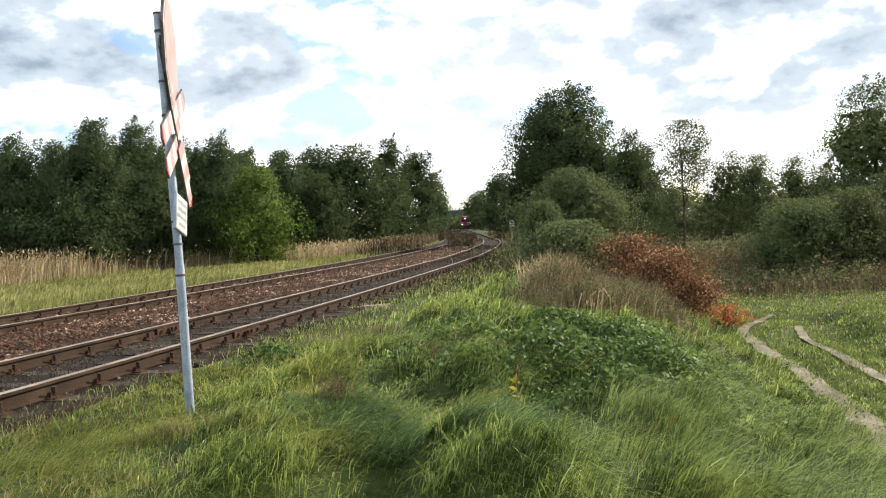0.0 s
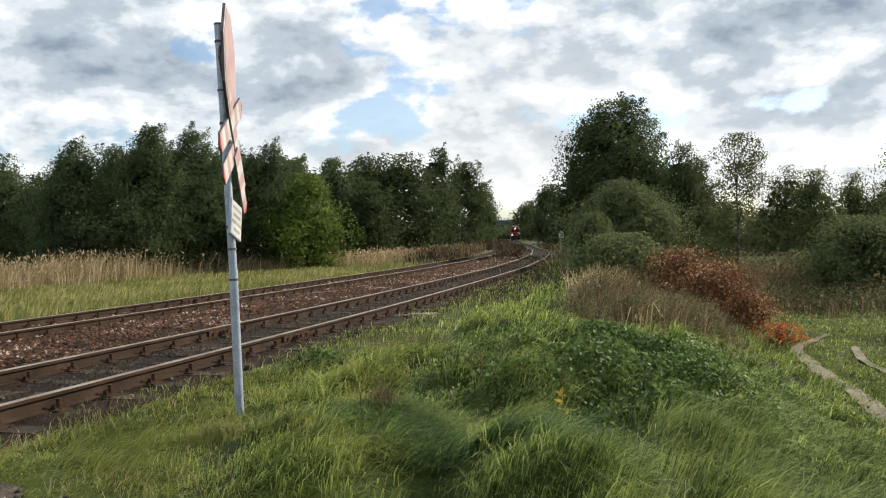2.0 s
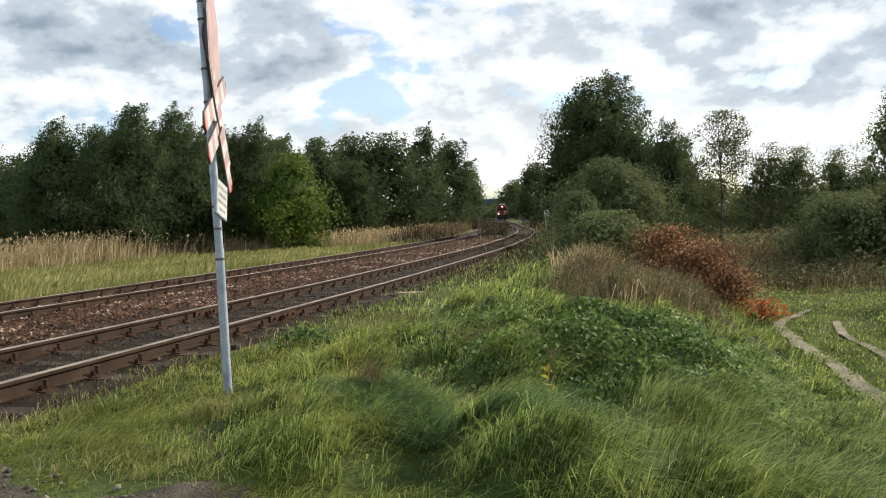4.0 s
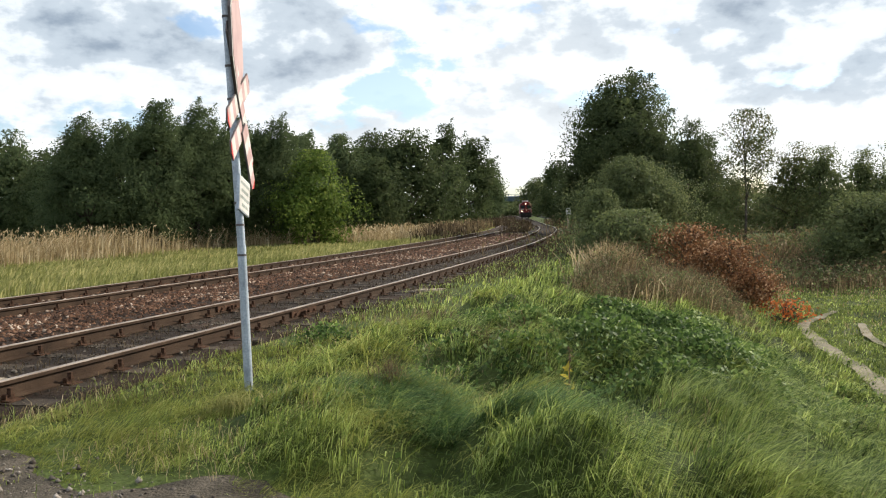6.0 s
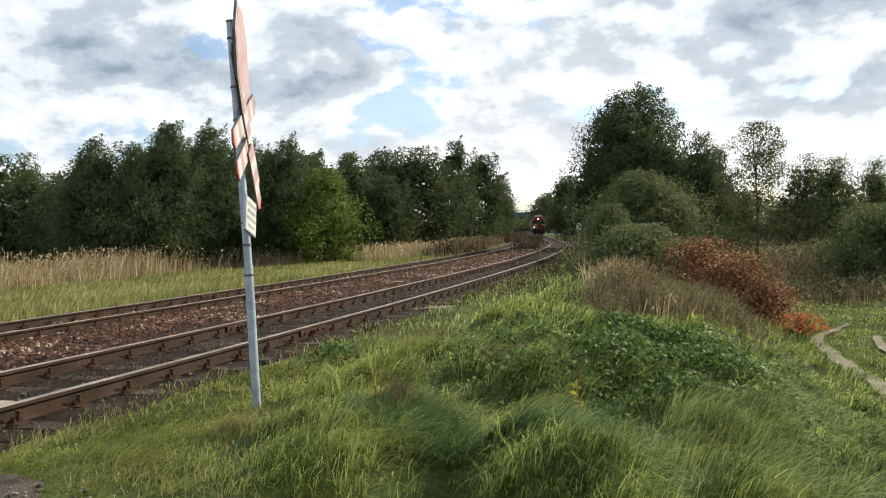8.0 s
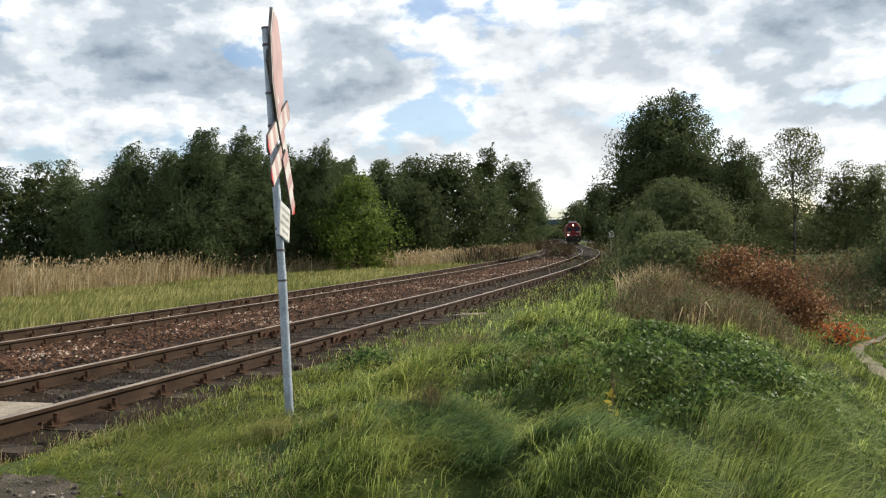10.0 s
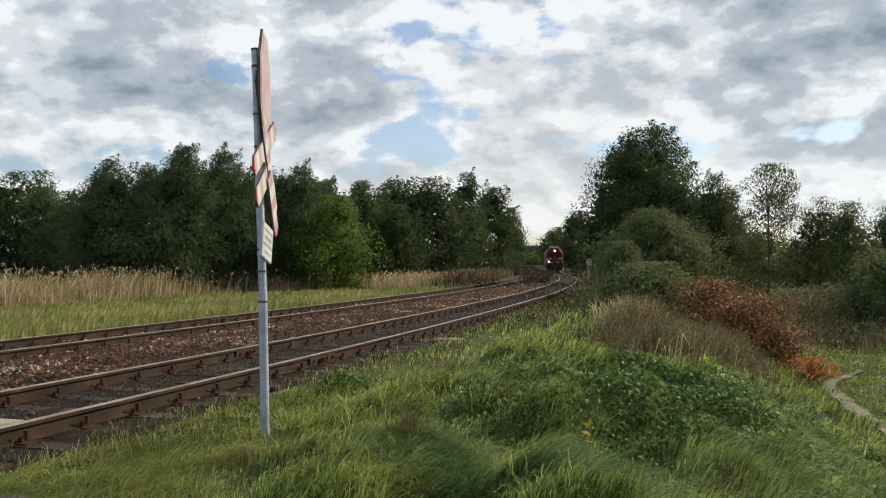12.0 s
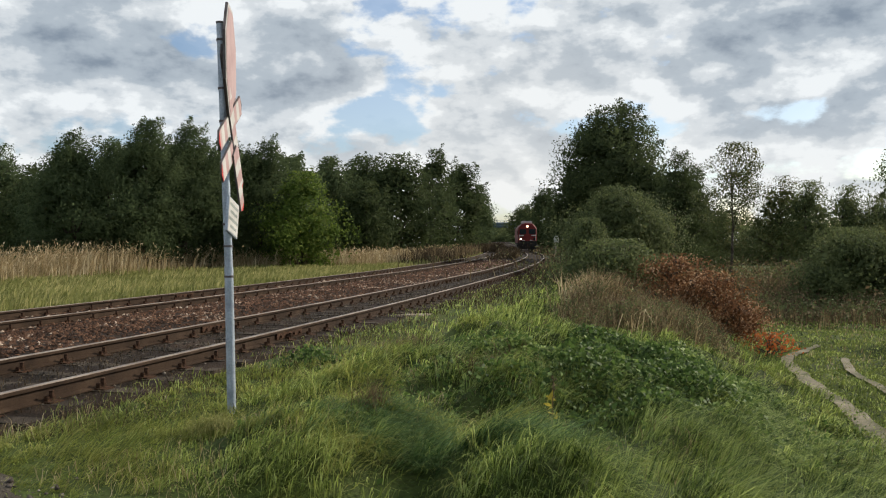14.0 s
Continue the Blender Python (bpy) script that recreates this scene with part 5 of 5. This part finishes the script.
def litter_leaves(name, label, count, cx, cy, sx, sy, h, size, mat, seed):
    """Small leaves of herbs standing among the withered stems."""
    rng = np.random.default_rng(seed)
    x, y = cx + sx * rng.normal(size=count) * 0.55, cy + sy * rng.normal(size=count) * 0.55
    P = np.stack([x, y, land(x, y) + h * rng.uniform(0.05, 1, count) ** 1.4 * (0.5 + patchy(x, y, 2.6, seed))], 1)
    tagged(new(name, leaves_mesh(name, P, size, mat, rng, 0.2, 0.5)), label, "weeds", kind="stuff")


litter_leaves("heath_scrub", "brown low scrub beyond the field path", 9000, 14.5, 26.0, 6.0, 3.2, 0.75, 0.09, M_WEED, 63)
litter_leaves("heath_scrub", "olive low scrub beyond the field path", 9000, 13.5, 25.5, 5.0, 2.6, 0.7, 0.08, M_LEAF_OLIVE, 66)
litter_leaves("heath_scrub", "olive low scrub below the young trees", 14000, 18.0, 37.0, 10.0, 7.0, 1.3, 0.13, M_LEAF_BIRCH, 64)
litter_leaves("heath_scrub", "brown low scrub below the young trees", 14000, 20.0, 40.0, 11.0, 9.0, 1.3, 0.14, M_WEED, 65)


def bank_spots(rng, count):
    """Places in the withered thicket on the shoulder of the bank, with the thicket's height there."""
    s, d = rng.uniform(0, 1, count), rng.uniform(0, 1, count) ** 1.3
    x = 1.85 + 3.25 * s + 0.9 * d + 0.12 * rng.normal(size=count) + 0.2 * np.sin(9 * s)
    y = 11.0 + 1.9 * s + 4.8 * d + 0.2 * rng.normal(size=count) + 0.25 * np.sin(13 * s)
    ax, ay = np.round(x / 0.42), np.round(y / 0.42)
    hx, hy = (0.5 + 0.34 * np.sin(7.3 * ax + 3.1 * ay)) * 0.42, (0.5 + 0.34 * np.cos(5.1 * ay - 2.7 * ax)) * 0.42
    draw = 0.75 * rng.uniform(0.3, 1, count) ** 0.7
    x, y = x + draw * ((ax - 0.5) * 0.42 + hx - x), y + draw * ((ay - 0.5) * 0.42 + hy - y)
    h = (0.22 + 0.42 * patchy(x, y, 2.1, 4.0) + 0.2 * d) * (0.72 + 0.5 * np.abs(np.sin(3.7 * ax + 9.1 * ay))) * (1.12 - 0.4 * smooth(0.6, 1.0, s)) * (0.45 + 0.55 * smooth(0, 0.12, s))
    return x, y, h


def bank_thicket():
    rng = np.random.default_rng(34)
    for count, mat, lean, top, lab in ((4400, M_WEED, 0.32, 1.3, "withered brown weeds standing on the bank"), (1300, M_STRAW, 0.65, 1.35, "arching straw-coloured stems among withered weeds")):
        x, y, h = bank_spots(rng, count)
        d = np.hypot(x, y)
        me = blades_mesh("withered_weeds", x, y, land(x, y) - 0.02, h * rng.uniform(0.5, top, count), 0.00062 * d * rng.uniform(0.5, 1.4, count), np.clip(rng.normal(lean, 0.18, count), 0.02, 0.95), rng.normal(-0.2, 1.3, count), mat, rng, plume=0.95)
        tagged(new("withered_weeds", me), lab, "weeds", kind="stuff")
    for count, mat, size, top, lab in ((12000, M_LEAF_OLIVE, 0.042, 0.9, "olive leaves of herbs among withered stems"), (9000, M_WEED, 0.036, 1.05, "brown withered leaves and seed heads on dry stems")):
        x, y, h = bank_spots(rng, count)
        P = np.stack([x, y, land(x, y) + h * top * rng.uniform(0.05, 1, count) ** 0.9], 1)
        tagged(new("herb_leaves", leaves_mesh("herb_leaves", P, size, mat, rng, 0.2, 0.5)), lab, "weeds", kind="stuff")


bank_thicket()
weeds_at("tall_dry_grass", "tuft of tall straw-coloured grass beside the shrub", 700, 3.45, 16.2, 0.5, 0.5, 0.55, 0.98, M_STRAW, 21, width=0.0008, lean=0.35, plume=1.1)


def brambles():
    rng = np.random.default_rng(31)
    for count, cx, cy, sx, sy, turn, tall, lab in ((21000, 2.4, 8.7, 1.8, 1.1, 0.72, 0.17, "dense green bramble thicket on the bank"), (7000, 2.2, 7.3, 1.0, 0.8, 0.5, 0.24, "low bramble shoots creeping through the grass"), (320, -1.25, 9.0, 0.25, 0.2, 0.0, 0.2, "dark green nettle clump near the sign"), (4000, 0.95, 9.0, 0.6, 1.0, 0.2, 0.16, "low bramble shoots creeping through the grass")):
        a, b = sx * rng.normal(size=count) * 0.7, sy * rng.normal(size=count) * 0.7
        x, y = cx + a * math.cos(turn) - b * math.sin(turn), cy + a * math.sin(turn) + b * math.cos(turn)
        top = tall * np.exp(-(a / (1.5 * sx)) ** 2 - (b / (1.5 * sy)) ** 2) * (0.45 + 1.0 * patchy(x, y, 3.4, 2.0))
        P = np.stack([x, y, land(x, y) + 0.04 + top * rng.uniform(0.25, 1.15, count)], 1)
        tagged(new("bramble_patch", leaves_mesh("bramble_patch", P, 0.046, M_LEAF_BRAMBLE, rng, 0.1, 0.75, outward=np.tile([0.25, -0.35, 0.9], (count, 1)) * 0.9)), lab, "brambles", kind="stuff")


brambles()


def dock_plant():
    t = thing("dock_plant", "withering dock with yellow leaves among the grass", "plant", (0.93, 5.9, float(ground(0.93, 5.9))))
    child("stem", tubes("stem", [[(0, 0, -0.05, 0.008), (0.01, 0, 0.2, 0.006), (0.03, 0.01, 0.60, 0.004)]], M_WEED), t)
    rs = np.random.default_rng(36)
    seeds = np.stack([0.028 + 0.012 * rs.normal(size=60), 0.01 + 0.012 * rs.normal(size=60), rs.uniform(0.46, 0.62, 60)], 1)
    child("seed_head", leaves_mesh("seed_head", seeds, 0.02, M_WEED, rs), t, "brown seed head")
    rng = np.random.default_rng(33)
    for i in range(11):
        P = np.array([[0.02 * rng.normal() + 0.01, 0.02 * rng.normal(), 0.22 + 0.026 * i]])
        child("leaf", leaves_mesh("leaf", P, 0.085, M_LEAF_YELLOW, rng, 0.9, 0.4), t)


dock_plant()


# ---- the crossing sign ----
def crossing_sign():
    x0, y0, z0 = -1.58, 6.72, -0.26
    t = thing("crossing_sign", "grey steel pole with octagonal board, striped cross and plate", "road sign", (x0, y0, z0))
    bm = bmesh.new()
    cylinder(bm, (0, 0, -0.2), (-0.02, 0, 1.25), 0.036, sides=20)
    cylinder(bm, (-0.02, 0, 1.25), (-0.0765, 0, 3.255), 0.033, sides=20)
    part("pole", bm, M_POLE, t, "galvanised steel pole")
    for z in (1.17, 1.42, 1.6, 2.45, 3.12, 2.72):
        bm = bmesh.new()
        xx = -0.02 - 0.028 * max(0, z - 1.25)
        cylinder(bm, (xx, 0, z - 0.009), (xx, 0, z + 0.009), 0.0385, sides=20)
        part("clamp", bm, M_SIGN_BACK, t, "dark clamp ring")
    bm = bmesh.new()
    cylinder(bm, (-0.0765, 0, 3.255), (-0.077, 0, 3.27), 0.036, sides=20)
    part("cap", bm, M_SIGN_BACK, t, "dark pole cap")
    view = Vector((x0, y0, 0)).normalized()
    side = Vector((view.y, -view.x, 0))

    def plane(phi, centre, tilt):
        """Pose of a sign: local x along its width, y up in its face, z out of its face."""
        s = view * math.cos(radians(phi)) + side * math.sin(radians(phi))
        nrm = side * math.cos(radians(phi)) - view * math.sin(radians(phi))
        u = Vector((0, 0, 1))
        m = Matrix((s, u, nrm)).transposed().to_4x4()
        return Matrix.Translation(centre) @ m @ pose(0, 0, 0, 0, 0, tilt)

    def plate(name, outline, z, thick, mat, parent, label=""):
        bm = bmesh.new()
        lo = [bm.verts.new((x, y, z)) for x, y in outline]
        hi = [bm.verts.new((x, y, z + thick)) for x, y in outline]
        bm.faces.new(lo[::-1])
        bm.faces.new(hi)
        for i in range(len(lo)):
            j = (i + 1) % len(lo)
            bm.faces.new((lo[i], lo[j], hi[j], hi[i]))
        bmesh.ops.recalc_face_normals(bm, faces=bm.faces)
        return part(name, bm, mat, parent, label)

    # octagonal board, faded red with a pale rim
    def octagon(r):
        return [(r * math.cos(math.pi / 8 + k * math.pi / 4), r * math.sin(math.pi / 8 + k * math.pi / 4)) for k in range(8)]

    board = plate("stop_board", octagon(0.49), 0, 0.02, M_SIGN_BACK, t, "octagonal board with folded rim")
    board.matrix_basis = plane(5.5, (-0.012, -0.01, 2.93), 4)
    plate("rim", octagon(0.485), 0.021, 0.003, M_SIGN_WHITE, board, "pale rim")
    plate("face", octagon(0.45), 0.0245, 0.003, M_SIGN_RED, board, "faded red face")

    def blade(name, ang, length, width, z, m, both=True, start=0.0):
        """A striped arm across the cross; ang from upright, towards +x at the foot."""
        b = plate(name, [(start, -width / 2), (length / 2, -width / 2), (length / 2 + 0.04, 0), (length / 2, width / 2), (start, width / 2)] if not both else
                  [(-length / 2, -width / 2), (length / 2, -width / 2), (length / 2 + 0.05, 0), (length / 2, width / 2), (-length / 2, width / 2), (-length / 2 - 0.05, 0)], 0, 0.012, M_SIGN_BACK, t)
        b.matrix_basis = m @ pose(0, 0, z, 0, 0, ang - 90)
        w = width / 2 - 0.008
        x = -length / 2 if both else start + 0.008
        k = 0
        while x < length / 2 - 0.01:
            e = min(x + 0.11, length / 2)
            plate("stripe", [(x, -w), (e - 0.001, -w), (e - 0.001, w), (x, w)], 0.013, 0.002, M_SIGN_RED if k % 2 == 0 else M_SIGN_WHITE, b)
            x, k = e, k + 1
        plate("edge", [(length / 2 + 0.002, -w), (length / 2 + 0.04, 0), (length / 2 + 0.002, w)], 0.013, 0.002, M_SIGN_EDGE, b, "red tip")
        return b

    m = plane(11.5, (0.0, -0.03, 2.44), 2)
    blade("cross_arm", 34, 1.25, 0.17, 0.014, m)
    blade("cross_arm", -66, 0.95, 0.17, 0.0, m)
    m2 = plane(11.5, (0.0, -0.03, 2.21), 2)
    blade("half_arm", 34, 1.1, 0.17, 0.03, m2, both=False)
    blade("half_arm", -64, 0.94, 0.17, 0.016, m2, both=False)

    p = plate("small_plate", [(-0.15, -0.145), (0.15, -0.145), (0.15, 0.145), (-0.15, 0.145)], 0, 0.02, M_POLE, t, "small white notice plate")
    p.matrix_basis = plane(16, (0.0, 0.0, 1.655), -14)
    plate("face", [(-0.142, -0.137), (0.142, -0.137), (0.142, 0.137), (-0.142, 0.137)], 0.021, 0.002, M_SIGN_WHITE, p, "aged white face")
    for i, (a, b) in enumerate(((-0.12, 0.12), (-0.1, 0.1), (-0.13, 0.13), (-0.08, 0.09))):
        y = 0.09 - 0.06 * i
        plate("print_bar", [(a, y - 0.013), (b, y - 0.013), (b, y + 0.013), (a, y + 0.013)], 0.0235, 0.001, M_BAR, p, "unreadable grey line of print")
    return t


crossing_sign()


# ---- bridge over the line ----
def road_bridge():
    y = 285.0
    c = float(np.interp(y, LINE_Y, CENTRE_1)) - 2.4
    z = float(track_z(y))
    t = thing("road_bridge", "blue steel girder bridge on concrete abutments over the railway", "bridge", (c, y, z), -6)
    bm = bmesh.new()
    box(bm, -14, 14, -4, 4, 5.2, 6.6)
    for k in range(-13, 14):
        box(bm, k - 0.06, k + 0.06, -4.15, -4.0, 5.2, 6.6)
    part("girder", bm, M_BRIDGE, t, "blue steel girder with stiffeners")
    for s in (-1, 1):
        bm = bmesh.new()
        box(bm, s * 11 - 4.5, s * 11 + 4.5, -4.5, 4.5, -2, 5.2, 0.1)
        part("abutment", bm, M_ABUTMENT, t, "grey concrete abutment")
    bm = bmesh.new()
    box(bm, -14, 14, -4.3, -4.1, 6.6, 6.9)
    box(bm, -14, 14, -4.25, -4.15, 7.4, 7.5)
    for k in range(-14, 15):
        box(bm, k - 0.05, k + 0.05, -4.25, -4.15, 6.9, 7.4)
    part("parapet", bm, M_BRIDGE_PALE, t, "pale railing along the bridge")
    return t


road_bridge()


# ---- locomotive ----
def locomotive():
    """Front at local y = 0, body behind it along +y, rail tops at z = 0."""
    t = thing("locomotive", "red diesel locomotive with lit headlights", "locomotive")
    # body: rounded roof section drawn out along y
    prof = [(-1.36, 1.15), (1.36, 1.15), (1.40, 1.7), (1.38, 3.1), (1.30, 3.38), (0.86, 3.84), (0.50, 3.96), (0, 3.98), (-0.50, 3.96), (-0.86, 3.84), (-1.30, 3.38), (-1.38, 3.1), (-1.40, 1.7)]
    rings = [(0.0, 0.93, 0.0), (0.12, 0.985, 0.0), (0.5, 1.0, 0.0), (17.0, 1.0, 0.0), (17.4, 0.97, 0.0)]
    bm = bmesh.new()
    vs = []
    for y, s, _ in rings:
        vs.append([bm.verts.new((x * s, y + (0.16 * max(0, z - 2.2) if y < 0.3 else 0), 1.15 + (z - 1.15) * (0.5 + 0.5 * s))) for x, z in prof])
    for a, b in zip(vs, vs[1:]):
        for i in range(len(prof)):
            j = (i + 1) % len(prof)
            bm.faces.new((a[i], a[j], b[j], b[i]))
    bm.faces.new(vs[0][::-1])
    bm.faces.new(vs[-1])
    bmesh.ops.recalc_face_normals(bm, faces=bm.faces)
    for v in bm.verts:
        v.co.x *= 0.95
    body = part("body", bm, M_LOCO_RED, t, "red painted body with rounded roof")
    for s in (-1, 1):
        bm = bmesh.new()
        box(bm, s * 0.64 - 0.46, s * 0.64 + 0.46, -0.05, 0.05, 2.42, 3.12, 0.04)
        w = part("windscreen", bm, M_GLASS, body, "dark windscreen")
        w.matrix_basis = pose(0, 0.06, 0, 0, 0, 0)
        bm = bmesh.new()
        box(bm, s * 0.85 - 0.32, s * 0.85 + 0.32, -0.03, 0.02, 2.16, 2.3)
        part("stripe", bm, M_LOCO_WHITE, body, "pale stripe below the windscreen")
        for y in (1.1, 2.1):
            bm = bmesh.new()
            box(bm, s * 1.325 - 0.02, s * 1.325 + 0.02, y - 0.35, y + 0.35, 2.3, 3.0, 0.02)
            part("side_window", bm, M_GLASS, body, "dark cab side window")
        bm = bmesh.new()
        cylinder(bm, (s * 0.95, 0.02, 1.73), (s * 0.95, -0.08, 1.73), 0.17, sides=20)
        housing = part("lamp_housing", bm, M_LOCO_DARK, t, "dark round lamp housing")
        bm = bmesh.new()
        cylinder(bm, (s * 0.95, -0.08, 1.73), (s * 0.95, -0.10, 1.73), 0.12, sides=20)
        part("headlight", bm, M_LAMP if s < 0 else M_GLASS, housing, "lit headlight" if s < 0 else "unlit headlight")
        bm = bmesh.new()
        cylinder(bm, (s * 0.87, 0.0, 1.05), (s * 0.87, -0.5, 1.05), 0.09, sides=14)
        cylinder(bm, (s * 0.87, -0.5, 1.05), (s * 0.87, -0.56, 1.05), 0.24, sides=18)
        part("buffer", bm, M_LOCO_DARK, t, "black buffer")
        bm = bmesh.new()
        cylinder(bm, (s * 1.12, -0.1, 1.5), (s * 1.12, -0.1, 2.35), 0.02, sides=8)
        for z in (1.5, 2.35):
            cylinder(bm, (s * 1.12, -0.1, z), (s * 1.12, 0.05, z), 0.018, sides=8)
        part("handrail", bm, M_LOCO_WHITE, t, "pale grab rail")
        bm = bmesh.new()
        cylinder(bm, (s * 0.35, -0.05, 2.38), (s * 0.62, -0.01, 2.95), 0.012, sides=6)
        part("wiper", bm, M_LOCO_DARK, t, "black windscreen wiper")
        bm = bmesh.new()
        box(bm, s * 0.55 - 0.2, s * 0.55 + 0.2, -0.05, 0.02, 1.52, 1.6, 0.01)
        part("print_bar", bm, M_LOCO_WHITE, body, "unreadable pale mark")
    bm = bmesh.new()
    cylinder(bm, (0, 0, 1.02), (0, -0.38, 1.02), 0.06, sides=10)
    box(bm, -0.05, 0.05, -0.44, -0.34, 0.78, 1.1, 0.02)
    part("coupling", bm, M_IRON, t, "rusty screw coupling")
    bm = bmesh.new()
    box(bm, -0.3, 0.3, 0.05, 0.6, 3.36, 3.72, 0.06)
    top = part("upper_lamp_box", bm, M_LOCO_RED, t, "red lamp box above the windscreens")
    bm = bmesh.new()
    cylinder(bm, (0, 0.06, 3.5), (0, 0.03, 3.5), 0.13, sides=20)
    part("headlight", bm, M_LAMP, top, "lit upper headlight")
    bm = bmesh.new()
    box(bm, -0.75, 0.75, 1.6, 4.2, 3.95, 4.28, 0.08)
    part("roof_hatch", bm, M_LOCO_WHITE, t, "pale roof box")
    bm = bmesh.new()
    box(bm, -0.6, 0.6, 6.0, 11.0, 3.95, 4.2, 0.08)
    part("roof_hatch", bm, M_LOCO_GREY, t, "grey roof hatch")
    bm = bmesh.new()
    box(bm, -1.3, 1.3, 0.1, 17.2, 0.9, 1.16, 0.03)
    box(bm, -1.22, 1.22, 0.0, 0.25, 0.32, 0.95, 0.03)
    box(bm, -1.27, 1.27, -0.035, 0.2, 0.9, 1.46, 0.03)
    part("underframe", bm, M_LOCO_DARK, t, "sooty underframe with plough")
    for y0 in (2.2, 11.6):
        bm = bmesh.new()
        for s in (-1, 1):
            box(bm, s * 1.02 - 0.08, s * 1.02 + 0.08, y0 - 0.6, y0 + 4.2, 0.42, 0.82, 0.03)
        bogie = part("bogie", bm, M_LOCO_DARK, t)
        for k in range(3):
            bm = bmesh.new()
            for s in (-1, 1):
                cylinder(bm, (s * 0.69, y0 + 1.8 * k, 0.5), (s * 0.82, y0 + 1.8 * k, 0.5), 0.5, sides=24)
            cylinder(bm, (-0.7, y0 + 1.8 * k, 0.5), (0.7, y0 + 1.8 * k, 0.5), 0.09, sides=12)
            part("wheelset", bm, M_LOCO_DARK, bogie)
    return t


loco = locomotive()


def motions():
    rows = []
    for i in range(15):
        y = 244.4 - 9.33 * i
        k = float(np.interp(y + 6, LINE_Y, _slope))
        x = float(np.interp(y, LINE_Y, CENTRE_1))
        rows.append((float(i), pose(x, y, float(track_z(y)), math.degrees(math.atan(0.0085)) if y > 120 else 0.3, 0, -math.degrees(math.atan(k)))))
    walk(loco, rows)


motions()
